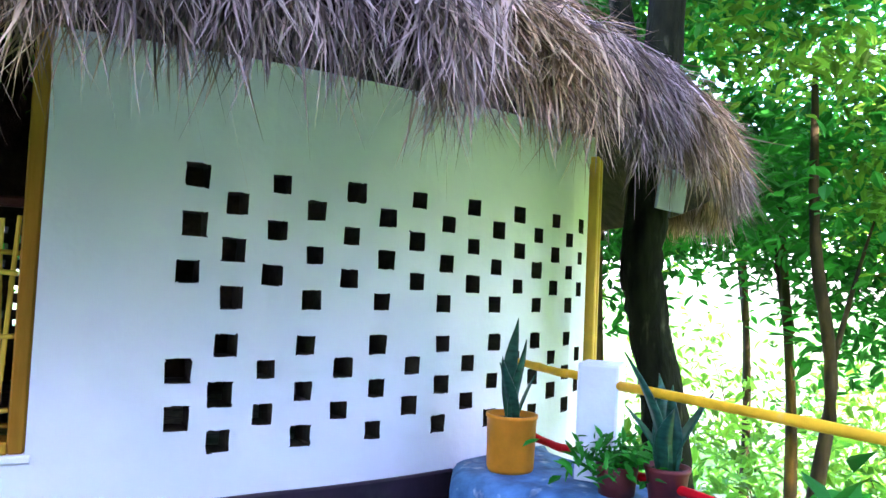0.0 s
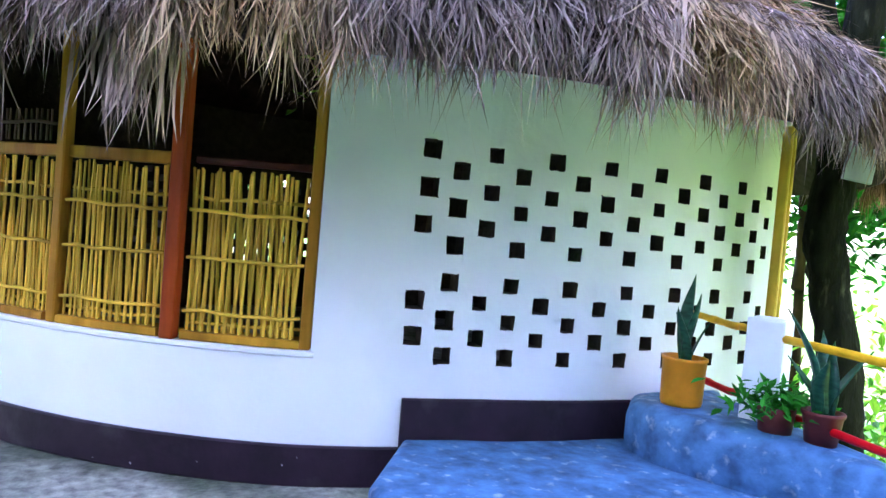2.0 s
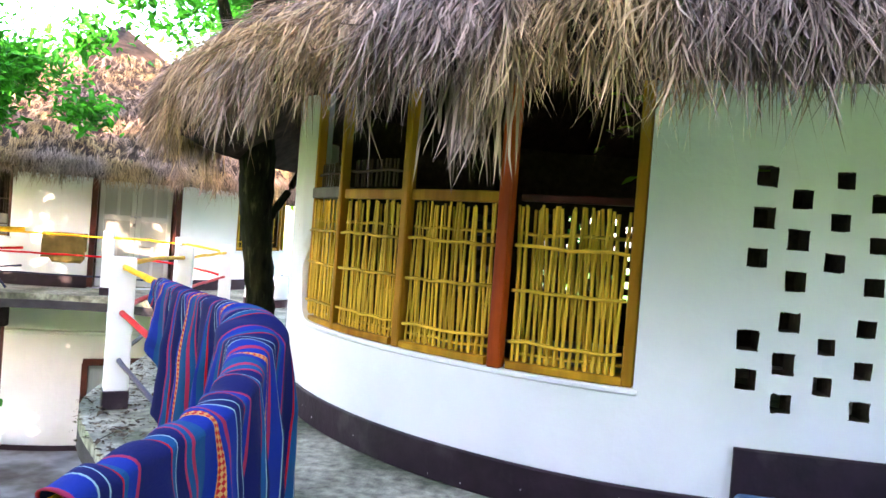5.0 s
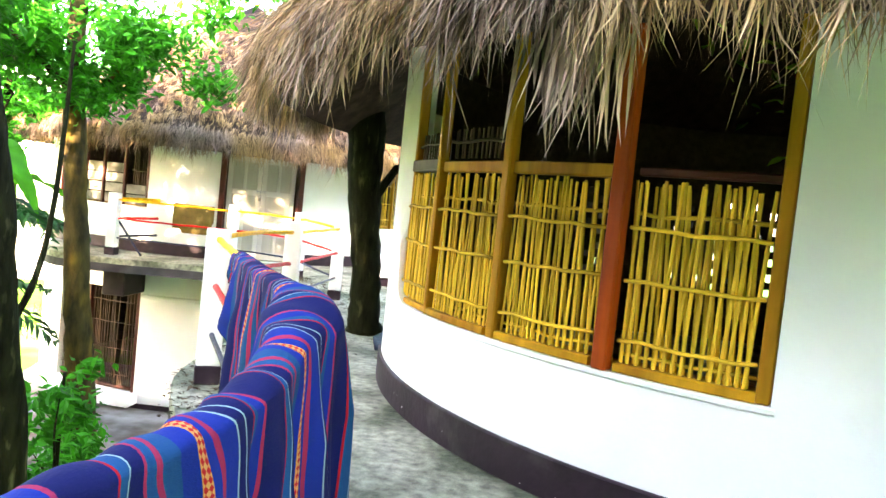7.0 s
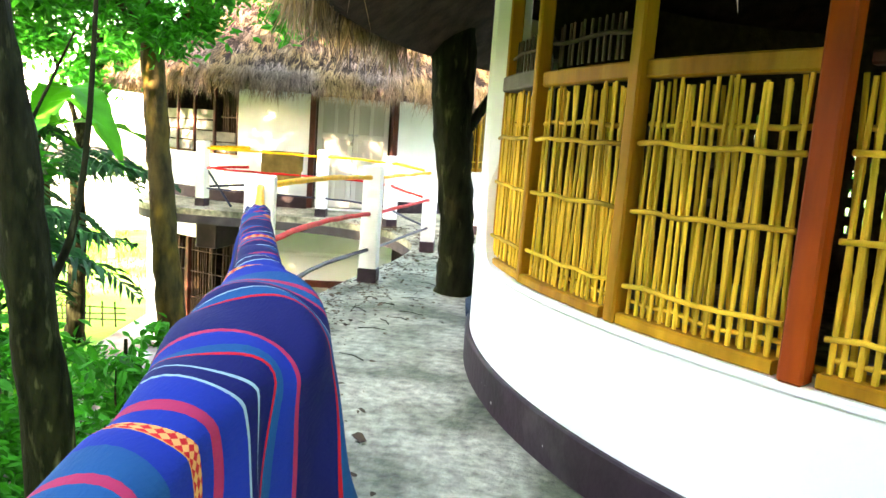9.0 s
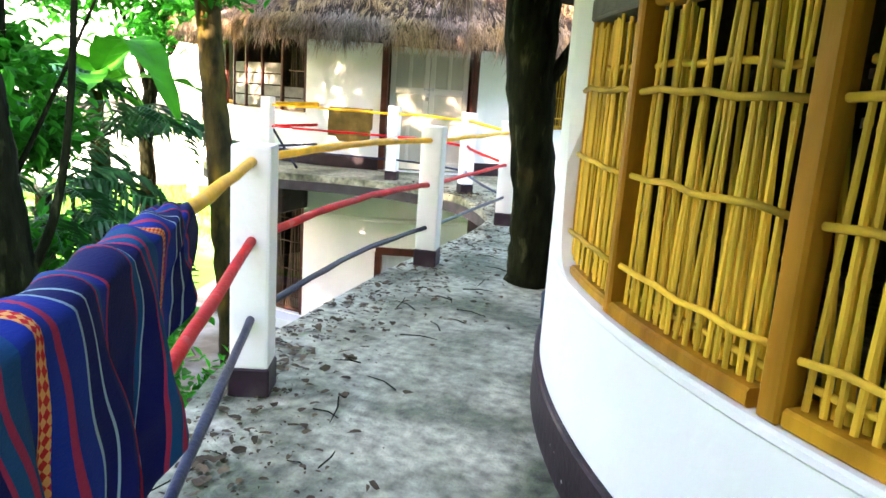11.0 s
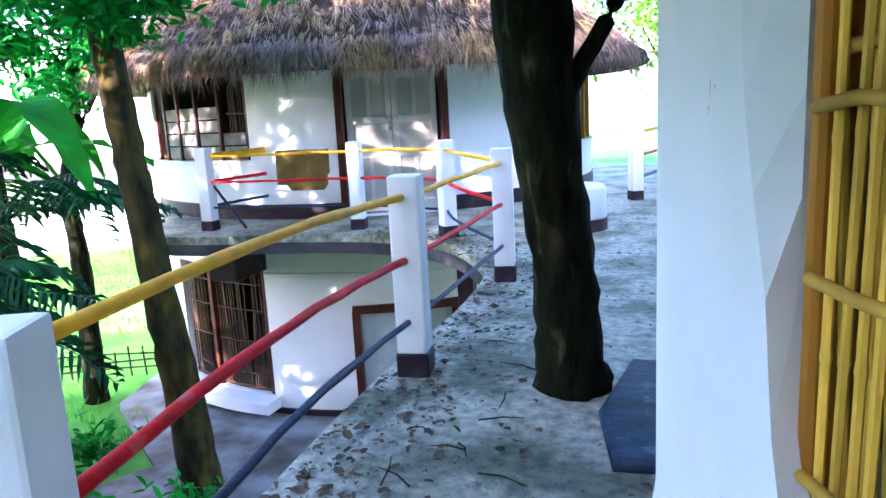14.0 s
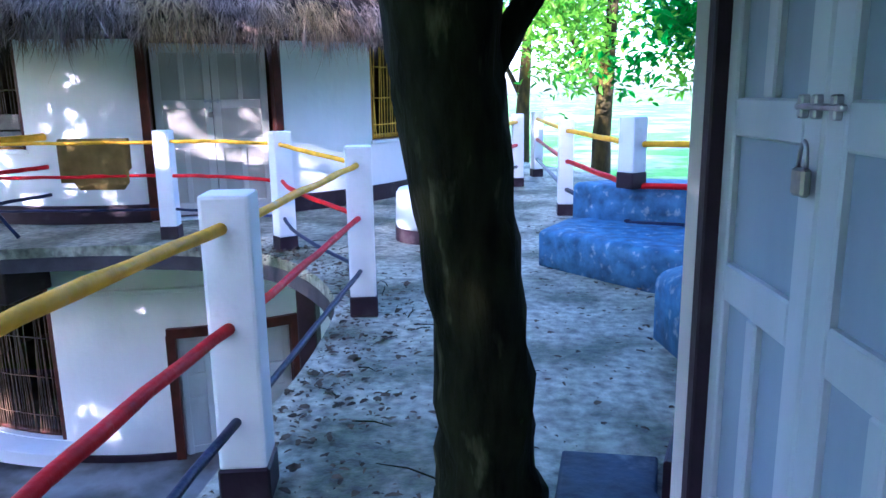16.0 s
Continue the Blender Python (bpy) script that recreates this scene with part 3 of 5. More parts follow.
def screen(window, c, R, a0, a1, z0, z1, rows, gap, seed, tilt=3.0, dark=False, lean=0.0):
    """Upright slats lashed to cross bars, between two angles."""
    rnd = random.Random(seed)
    a = a0 + gap * 0.5
    while a < a1 - gap * 0.3:
        h = round((z1 - z0) * rnd.choice((0.985, 1.0, 0.97)), 3)
        ob = new("slat", slat_mesh(h, dark))
        ob.parent = window
        p = polar(c, R + rnd.uniform(-0.006, 0.006), a, z0)
        ob.matrix_basis = pose(p.x, p.y, p.z, 0, 0, a + 90) @ pose(0, 0, 0, rnd.gauss(0, 0.5), lean + rnd.gauss(0, tilt * 0.55), 0)
        a += gap * rnd.uniform(0.82, 1.18)
    for z in rows:
        pts = [polar(c, R + 0.016, a0 + (a1 - a0) * k / 6, z + rnd.uniform(-0.008, 0.008)) for k in range(7)]
        v, f = tube(pts, 0.010, 6)
        mesh("cross_bar", v, f, M_SHADESLAT if dark else M_BAMBOO, window, True)


def curved_bar(name, c, r0, r1, a0, a1, z0, z1, material, parent, label="", step=1.5):
    e = min(0.008, (z1 - z0) / 4)
    return ring(name, c, [(r1 - e, z0), (r1, z0 + e), (r1, z1 - e), (r1 - e, z1), (r0, z1), (r0, z0)], a0, a1, material, parent, step, False, label)


def upright(name, c, r, deg, w, d, z0, z1, material, parent, label=""):
    p = polar(c, r, deg, (z0 + z1) / 2)
    ob = part(name, box_bm(w, d, z1 - z0, pose(0, 0, 0, 0, 0, deg + 90), 0.008), material, parent, label)
    ob.location = p
    return ob


# ---- the first hut ----
def build_hut_one():
    hut = thing("round_hut", "white round hut with thatched roof, bamboo windows and pierced wall", "hut", "thatched huts")
    holes = []
    def pierce(a_first, cols, sign=1, w=0.088):
        for k in range(cols):
            a = a_first + sign * float(np.interp(k, (0, 2, 5, 7, 10, 14), (0, 5.7, 14.2, 19.9, 28.1, 38.9)))
            half = math.degrees(w / 2 / R1)
            zs = (1.815, 1.612, 1.415, 1.007, 0.815) if k % 2 == 0 else (1.713, 1.513, 1.312, 1.11, 0.907, 0.712)
            for i, z in enumerate(zs):
                s = 1.0 + 0.07 * math.sin(k * 5.1 + i * 2.3) + (0.14 if k < 2 else 0.0)
                j = 0.10 * math.sin(k * 3.7 + i * 1.9) + (0.55 if k < 6 else 0.1) * (z - 1.45)
                holes.append((a + j - half * s, a + j + half * s, z - 0.044 * s, z + 0.044 * s))
    pierce(253.3, 15)
    pierce(74.2, 9)
    pierce(112.0, 4)
    pierce(136.0, 4)
    win = (196.2, 244.7, 0.70, 2.66)
    door_gap = (162.4, 187.2, 0.02, 2.16)
    win2 = (294.5, 330.0, 0.75, 2.25)
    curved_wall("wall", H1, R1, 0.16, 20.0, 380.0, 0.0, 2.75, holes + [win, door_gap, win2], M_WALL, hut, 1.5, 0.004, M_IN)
    # plinth band, broken at the door and set higher over the bench
    for a0, a1, z in ((187.2, 252.6, 0.215), (252.6, 274.5, 0.48), (274.5, 320, 0.215), (135.0, 162.4, 0.215)):
        curved_bar("plinth", H1, R1 + 0.001, R1 + 0.026, a0, a1, 0.0, z, M_BLACK, hut, "near-black painted plinth band")
    # the large bamboo window, its reveal splayed wider towards the top
    w = mesh("window", *tube([polar(H1, R1 - 0.12, a, 0.735) for a in np.linspace(200.8, 244.4, 24)], 0.016, 6), M_WOOD, hut, True)
    verts, faces = [], []
    levels = [0.70, 0.715, 0.73, 0.76, 0.80, 0.9, 1.1, 1.25, 1.4, 1.7, 2.66]
    edge = [203.2, 202.1, 201.3, 200.6, 200.1, 199.6, 199.1, 198.3, 197.6, 197.1, 196.9]
    for z, a in zip(levels, edge):
        verts += [polar(H1, R1, 196.2, z), polar(H1, R1, a, z), polar(H1, R1 - 0.045, max(a, 199.2), z), polar(H1, R1 - 0.16, max(a, 199.2), z), polar(H1, R1 - 0.16, 196.2, z)]
    for i in range(len(levels) - 1):
        for k in range(5):
            a, b2 = 5 * i + k, 5 * i + (k + 1) % 5
            faces.append((a, b2, b2 + 5, a + 5))
    faces += [(4, 3, 2, 1, 0), tuple(range(len(verts) - 5, len(verts)))]
    mesh("splayed_reveal", verts, faces, M_WALL, w, False, "white plaster reveal splayed towards the top")
    curved_bar("sill", H1, R1 - 0.14, R1 + 0.014, 200.4, 245.0, 0.672, 0.705, M_WALL, w, "rounded white plaster sill lip")
    for a0, a1 in ((209.7, 220.0), (221.6, 231.6), (233.7, 243.7)):
        curved_bar("sill_board", H1, R1 - 0.15, R1 - 0.006, a0, a1, 0.706, 0.752, M_WOOD, w, "orange-brown wooden sill board")
    curved_bar("sill_board", H1, R1 - 0.15, R1 - 0.02, 201.8, 208.8, 0.706, 0.745, M_WOOD, w, "orange-brown wooden sill board")
    for a0, a1 in ((209.7, 220.2), (221.4, 231.8)):
        curved_bar("transom", H1, R1 - 0.09, R1 - 0.035, a0, a1, 1.613, 1.68, M_WOOD, w, "orange-brown transom beam")
    curved_bar("transom", H1, R1 - 0.11, R1 - 0.06, 233.7, 243.6, 1.63, 1.67, M_TRIM, w, "dark maroon transom beam")
    curved_bar("shelf", H1, R1 - 0.14, R1 - 0.03, 199.6, 208.6, 1.62, 1.70, M_NIPA, w, "grey weathered board end")
    for a, wd, m, top, r in ((199.75, 0.035, M_WOOD, 2.64, 0.075), (209.3, 0.04, M_WOOD, 2.64, 0.04), (221.0, 0.062, M_WOOD, 2.64, 0.035), (244.15, 0.06, M_WOOD, 2.64, 0.045)):
        upright("mullion", H1, R1 - r, a, wd, 0.07, 0.706, top, m, w)
    upright("red_post", H1, R1 - 0.015, 232.7, 0.078, 0.075, 0.706, 2.7, M_RED, w, "red-brown painted square post")
    for (a0, a1, sd) in ((200.1, 208.9, 1), (209.7, 220.4, 2), (221.6, 231.7, 3), (233.7, 243.6, 4)):
        screen(w, H1, R1 - 0.045, a0, a1, 0.752, 1.61, (0.86, 1.14, 1.38), 0.62, sd, 1.6, lean=1.2)
        screen(w, H1, R1 - 0.073, a0 + 0.3, a1, 0.752, 1.61, (0.80, 1.45), 0.55, sd + 40, 2.4, lean=-2.6)
    # slats above the transom, shade under the eave put into their colour
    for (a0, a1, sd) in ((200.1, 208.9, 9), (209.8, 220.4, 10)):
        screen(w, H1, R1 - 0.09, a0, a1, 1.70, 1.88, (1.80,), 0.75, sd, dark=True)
    # far side window seen on edge
    w2 = mesh("window", *tube([polar(H1, R1 - 0.10, a, 0.80) for a in np.linspace(295, 329, 12)], 0.045, 6), M_WOOD, hut, True)
    curved_bar("sill_board", H1, R1 - 0.13, R1 + 0.01, 294.6, 329.8, 0.753, 0.80, M_WOOD, w2)
    upright("mullion", H1, R1 + 0.01, 295.3, 0.06, 0.09, 0.75, 2.3, M_BAMBOO, w2, "yellow bamboo corner post")
    upright("mullion", H1, R1 + 0.01, 296.8, 0.06, 0.08, 0.75, 2.3, M_BAMBOO, w2, "yellow bamboo corner post")
    screen(w2, H1, R1 - 0.05, 298, 329, 0.80, 2.1, (0.9, 1.3, 1.7), 0.8, 12)
    thatched_roof(hut, (H1[0] + 0.06, H1[1] - 0.02), 4.88, 1.93, 0.72, 46000, (170, 325), 11)
    thatch_tuft(hut, (H1[0], H1[1]), 4.62, 236.5, 2.02, 130, 0.42, 5)
    thatch_tuft(hut, (H1[0], H1[1]), 4.70, 221.0, 2.05, 90, 0.26, 6)
    # inner floor
    ring("inner_floor", H1, [(0.01, 0.005), (R1 - 0.161, 0.005), (R1 - 0.161, 0.03), (0.01, 0.03)], 0, 360, M_CONC, hut, 6)
    build_plank_door(hut, H1, Vector((-0.945, 7.44, 0)), Vector((-0.885, 6.28, 0)), 0.05, 2.08, M_PANEL)
    part("door_jamb", box_bm(0.05, 0.07, 2.12, pose(-0.985, 7.45, 1.08), 0.006), M_BLACK, hut, "near-black door jamb")
    part("door_jamb", box_bm(0.05, 0.07, 2.12, pose(-0.90, 6.235, 1.08), 0.006), M_BLACK, hut, "near-black door jamb")
    part("reveal", box_bm(0.05, 0.32, 2.14, pose(-0.945, 6.08, 1.08, 0, 0, -28), 0.01), M_WALL, hut)
    part("door_head", box_bm(0.24, 1.30, 0.09, pose(-0.99, 6.86, 2.13), 0.006), M_TRIM, hut, "dark maroon door head")
    return hut


def build_plank_door(hut, c, p0, p1, z0, z1, panel, stile=M_DOOR):
    """A double door of panelled leaves between two plan points."""
    along = (p1 - p0).normalized()
    W = (p1 - p0).length
    out = Vector((along.y, -along.x, 0))
    mid = (p0 + p1) / 2
    if out.dot(mid - Vector((c[0], c[1], 0))) < 0:
        out = -out
    base = Matrix((( along.x, out.x, 0, p0.x), (along.y, out.y, 0, p0.y), (0, 0, 1, 0), (0, 0, 0, 1)))
    door = new("door")
    door.parent = hut
    for side in (0, 1):
        x0, x1 = side * W / 2 + 0.004, (side + 1) * W / 2 - 0.004
        lw = x1 - x0
        bm = bmesh.new()
        def bar(xa, xb, za, zb, d, y=0.0):
            b2 = box_bm(xb - xa, d, zb - za, base @ pose((xa + xb) / 2, y, (za + zb) / 2), 0.006)
            me = bpy.data.meshes.new("tmp")
            b2.to_mesh(me)
            b2.free()
            bm.from_mesh(me)
            bpy.data.meshes.remove(me)
        st = 0.085
        bar(x0, x0 + st, z0, z1, 0.045)
        bar(x1 - st, x1, z0, z1, 0.045)
        rails = [(z0, z0 + 0.14), (0.80, 0.91), (1.26, 1.36), (z1 - 0.10, z1)]
        for za, zb in rails:
            bar(x0 + st, x1 - st, za, zb, 0.044)
        for za, zb in ((z0 + 0.14, 0.80), (1.36, z1 - 0.10)):
            bar((x0 + x1) / 2 - 0.03, (x0 + x1) / 2 + 0.03, za, zb, 0.043)
        leaf = part("leaf", bm, stile, door, "pale grey panelled door leaf")
        part("panel", box_bm(x1 - x0 - st, 0.014, z1 - z0 - 0.1, base @ pose((x0 + x1) / 2, -0.006, (z0 + z1) / 2), 0.002), panel, leaf, "recessed door panel")
    # sliding bolt and padlock across the meeting stiles
    b2 = box_bm(0.20, 0.014, 0.014, base @ pose(W / 2, 0.035, 1.345), 0.004)
    part("bolt", b2, M_STEEL, door, "steel sliding bolt")
    for dx in (-0.08, -0.02, 0.06):
        part("staple", box_bm(0.022, 0.02, 0.05, base @ pose(W / 2 + dx, 0.03, 1.345), 0.004), M_STEEL, door)
    b3 = box_bm(0.055, 0.022, 0.06, base @ pose(W / 2 - 0.03, 0.045, 1.19), 0.006)
    lock = part("padlock", b3, M_BRASS, door, "dull metal padlock")
    pts = [base @ Vector((W / 2 - 0.03 + 0.018 * math.cos(a), 0.045, 1.22 + 0.055 * math.sin(a))) for a in np.linspace(0, math.pi, 9)]
    v, f = tube(pts, 0.005, 6)
    mesh("shackle", v, f, M_STEEL, lock, True)


build_hut_one()


# ---- the second hut, two storeys ----
def build_hut_two():
    hut = thing("round_hut", "two-storey white round hut with thatched roof and panelled doors", "hut", "thatched huts")
    d = (285.6, 306.4, 0.02, 2.06)
    wl, wr = (228.0, 266.0, 0.84, 2.2), (326.0, 375.0, 0.80, 2.2)
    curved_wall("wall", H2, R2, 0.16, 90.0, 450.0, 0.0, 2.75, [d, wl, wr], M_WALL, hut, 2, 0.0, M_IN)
    for a0, a1 in ((225, 285.0), (307.0, 380.0)):
        curved_bar("plinth", H2, R2 + 0.001, R2 + 0.028, a0, a1, 0.0, 0.21, M_BLACK, hut, "near-black painted plinth band")
    build_plank_door(hut, H2, polar(H2, R2 - 0.12, 286.6, 0), polar(H2, R2 - 0.12, 305.4, 0), 0.04, 1.98, M_PANEL_PALE, M_DOOR_PALE)
    for a in (285.6, 306.5):
        upright("door_jamb", H2, R2 - 0.02, a, 0.10, 0.14, 0.02, 2.10, M_TRIM, hut, "dark maroon door jamb")
    ring("door_head", H2, [(R2 - 0.10, 1.98), (R2 - 0.10, 2.12), (R2 + 0.05, 2.12), (R2 + 0.05, 1.98)], 284.9, 307.2, M_TRIM, hut, 2, False, "dark maroon door head")
    for (a0, a1, z0, dark) in ((228.0, 266.0, 0.84, True), (326.0, 375.0, 0.80, False)):
        w = mesh("window", *tube([polar(H2, R2 - 0.12, a, z0 + 0.04) for a in np.linspace(a0 + 0.3, a1 - 0.3, 20)], 0.04, 6), M_WOOD, hut, True)
        curved_bar("sill", H2, R2 - 0.13, R2 + 0.03, a0 - 0.3, a1 + 0.3, z0 - 0.045, z0 - 0.003, M_WALL, w)
        k = 5
        for i in range(k + 1):
            upright("mullion", H2, R2 - 0.06, a0 + 0.6 + (a1 - a0 - 1.2) * i / k, 0.05, 0.06, z0, 2.2, M_WOOD if not dark else M_TRIM, w)
        if dark:
            for i in range(k):
                for j in range(4):
                    ca = a0 + 0.6 + (a1 - a0 - 1.2) * (i + 0.5) / k
                    if i in (1, 2, 3) and j < 4 or i == 4 and j < 2:
                        upright("louvre", H2, R2 - 0.07, ca, 0.42, 0.02, z0 + 0.03 + j * 0.19, z0 + 0.205 + j * 0.19, M_NIPA, w)
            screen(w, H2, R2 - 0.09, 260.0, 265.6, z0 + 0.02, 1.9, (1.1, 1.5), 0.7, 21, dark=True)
        else:
            screen(w, H2, R2 - 0.09, 326.6, 350.0, z0 + 0.02, 2.0, (1.0, 1.35, 1.75), 0.85, 22)
    thatched_roof(hut, H2, 5.15, 1.84, 0.70, 26000, (215, 345), 12)
    # ground storey
    ld, lw = (286.4, 306.6, GROUND, -1.36), (236.0, 266.0, -2.68, -0.74)
    curved_wall("lower_wall", H2, R2 - 0.01, 0.18, 90.0, 450.0, GROUND, -0.25, [ld, lw], M_WALL, hut, 2, 0.0, M_IN)
    ring("cornice", H2, [(R2 - 0.01, -0.86), (R2 + 0.02, -0.84), (R2 + 0.02, -0.80), (R2 - 0.01, -0.78)], 266.5, 340, M_WALL, hut, 3, False)
    curved_bar("lower_plinth", H2, R2, R2 + 0.03, 236, 285.5, GROUND, -2.86, M_BLACK, hut, "near-black painted plinth band")
    curved_bar("window_ledge", H2, R2 - 0.05, R2 + 0.34, 236.0, 267.5, -2.86, -2.69, M_WALL, hut, "projecting white plaster window ledge")
    w = mesh("window", *tube([polar(H2, R2 - 0.12, a, -2.64) for a in np.linspace(236.3, 265.6, 16)], 0.04, 6), M_TRIM, hut, True)
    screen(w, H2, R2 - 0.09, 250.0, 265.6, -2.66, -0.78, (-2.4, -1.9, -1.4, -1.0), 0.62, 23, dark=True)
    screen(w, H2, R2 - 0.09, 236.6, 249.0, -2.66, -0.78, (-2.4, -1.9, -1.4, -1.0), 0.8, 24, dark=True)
    for a in (249.5, 265.8):
        upright("mullion", H2, R2 - 0.05, a, 0.07, 0.08, -2.68, -0.74, M_TRIM, w)
    for a in (286.0, 307.0):
        upright("lower_door_jamb", H2, R2 + 0.0, a, 0.11, 0.10, GROUND, -1.36, M_TRIM, hut, "rust-red lower door jamb")
    ring("lower_door_head", H2, [(R2 - 0.10, -1.40), (R2 - 0.10, -1.28), (R2 + 0.05, -1.28), (R2 + 0.05, -1.40)], 285.4, 307.6, M_TRIM, hut, 2, False, "rust-red lower door head")
    build_lower_door(hut)
    return hut


def build_lower_door(hut):
    p0, p1 = polar(H2, R2 - 0.08, 286.6, 0), polar(H2, R2 - 0.08, 306.4, 0)
    along = (p1 - p0).normalized()
    W = (p1 - p0).length
    deg = math.degrees(math.atan2(along.y, along.x))
    door = new("door")
    door.parent = hut
    for k in (0, 1):
        m = pose(p0.x, p0.y, 0, 0, 0, deg)
        bm = box_bm(W / 2 - 0.01, 0.03, 1.62, m @ pose(W / 4 + k * W / 2, 0.02, GROUND + 0.81), 0.004)
        leaf = part("leaf", bm, M_DOOR, door, "pale grey panelled door leaf")
        for x in (0.06, W / 4, W / 2 - 0.06):
            part("stile", box_bm(0.07, 0.03, 1.6, m @ pose(x + k * W / 2, -0.01, GROUND + 0.81), 0.005), M_DOOR, leaf)
        for z in (0.1, 0.75, 1.05, 1.55):
            part("rail", box_bm(W / 2 - 0.02, 0.026, 0.09, m @ pose(W / 4 + k * W / 2, -0.008, GROUND + z), 0.005), M_DOOR, leaf)


build_hut_two()


# ---- railings ----
POSTS = {"a": (-2.25, 4.97), "b": (-2.48, 7.61), "c": (-2.47, 9.76), "d": (-3.57, 11.72), "e": (-4.90, 12.25), "f": (-6.98, 12.12)}


def rail_pole(fence, name, p, q, r, m, bend, seed, label=""):
    rnd = random.Random(seed)
    p, q = Vector(p), Vector(q)
    n = 12
    side = (q - p).cross(Vector((0, 0, 1))).normalized()
    pts, rad = [], []
    for i in range(n + 1):
        t = i / n
        s = math.sin(math.pi * t)
        pts.append(p.lerp(q, t) + side * bend[0] * s + Vector((0, 0, bend[1] * s)) + Vector((0, 0, rnd.uniform(-0.004, 0.004))))
        rad.append(r * (1.08 if i % 4 == 0 else 0.97) * (1 + rnd.uniform(-0.04, 0.04)))
    v, f = tube(pts, rad, 10)
    return mesh(name, v, f, m, fence, True, label)


def rail_post(fence, x, y, turn, base=0.0, w=0.165, top=1.08):
    bm = box_bm(w, w, top - base - 0.13, pose(0, 0, base + 0.13 + (top - base - 0.13) / 2), 0.014, 2)
    for v in bm.verts:
        v.co.x += 0.004 * noise.noise(Vector((x, y, v.co.z * 3)))
        v.co.y += 0.004 * noise.noise(Vector((y, x, v.co.z * 3)))
    post = part("post", bm, M_POST, fence, "white painted square concrete post")
    post.matrix_basis = pose(x, y, 0, 0, 0, turn)
    foot = part("foot", box_bm(w + 0.012, w + 0.012, 0.132, pose(0, 0, base + 0.066), 0.008), M_BLACK, post, "near-black painted post foot")
    return post


def build_railing():
    fence = thing("railing", "white-posted railing with yellow, red and navy bamboo rails", "railing", "railings")
    turns = {"a": 22, "b": 8, "c": 10, "d": 40, "e": 8, "f": 0}
    for k, (x, y) in POSTS.items():
        rail_post(fence, x, y, turns[k])
    rail_post(fence, -0.97, 2.50, 25, w=0.14, top=0.92)
    rail_post(fence, -1.42, -0.55, 8)
    chain = [("s", (-1.42, -0.55)), ("p", (-0.96, 2.45)), ("a", POSTS["a"]), ("b", POSTS["b"]), ("c", POSTS["c"]), ("d", POSTS["d"]), ("e", POSTS["e"]), ("f", POSTS["f"])]
    for i in range(len(chain) - 1):
        (ka, a), (kb, b2) = chain[i], chain[i + 1]
        far = i >= 3
        if i == 0:
            continue
        for name, z, r, m, l in (("top_rail", 0.965, 0.020, M_YEL, "yellow painted bamboo rail"), ("middle_rail", 0.635, 0.020, M_REDR, "red painted bamboo rail"), ("low_rail", 0.30, 0.017, M_BLUER, "navy painted bamboo rail")):
            rr = r * (0.85 if far else 1.0)
            bend = {"a": (-0.07, 0.02), "d": (-0.06, 0.02), "e": (-0.05, 0.0), "c": (-0.12, 0.03)}.get(ka, (0.0, 0.0))
            rail_pole(fence, name, (*a, z + {"a": 0.045, "p": 0.03}.get(ka, 0.0)), (*b2, z + (0.05 if ka == "p" else 0.0)), rr, m, bend, i * 7 + int(z * 10), l)
    for name, z, r, m in (("top_rail", 0.96, 0.026, M_YEL), ("middle_rail", 0.635, 0.024, M_REDR), ("low_rail", 0.30, 0.021, M_BLUER)):
        pts = spline([(-0.94, 2.45, z), (-0.86, 2.1, z - 0.04), (-0.85, 1.75, z - 0.075), (-0.88, 1.45, z - 0.09), (-0.955, 1.12, z - 0.10), (-1.03, 0.85, z - 0.10), (-1.22, 0.2, z - 0.07), (-1.42, -0.55, z - 0.02)], 5)
        v, f = tube(pts, [r * (1.08 if i % 6 == 0 else 0.98) for i in range(len(pts))], 10)
        mesh(name, v, f, m, fence, True)
    # short returns from the last post to the hut wall, one rail fallen
    x, y = POSTS["f"]
    w = polar(H2, R2 + 0.02, 268.0, 0)
    for name, z, r, m in (("top_rail", 0.965, 0.04, M_YEL), ("middle_rail", 0.635, 0.024, M_REDR), ("low_rail", 0.32, 0.02, M_BLUER)):
        rail_pole(fence, name, (x, y, z), (w.x + 0.1, w.y, z + 0.02), r, m, (0, 0), 61)
    rail_pole(fence, "fallen_rail", (x + 0.06, y + 0.05, 0.60), (x + 0.55, y - 0.02, 0.03), 0.018, M_BLUER, (0, 0), 71, "fallen navy bamboo rail leaning to the floor")
    return fence


build_railing()


def build_front_railing():
    fence = thing("railing", "white-posted railing with yellow and red rails beside the hut bench", "railing", "railings")
    rail_post(fence, 2.97, 2.0, 22, base=0.0, w=0.19, top=1.08)
    rail_post(fence, 2.25, -0.9, 15)
    wall = polar(H1, R1, 281.5, 0)
    for name, z, r, m in (("top_rail", 0.99, 0.021, M_YEL), ("middle_rail", 0.62, 0.020, M_REDR)):
        rail_pole(fence, name, (wall.x, wall.y, z + 0.01), (2.99, 2.06, z), r, m, (0, 0), 81)
        rail_pole(fence, name, (2.95, 1.94, z), (2.25, -0.9, z), r, m, (0.03, 0), 82)


build_front_railing()


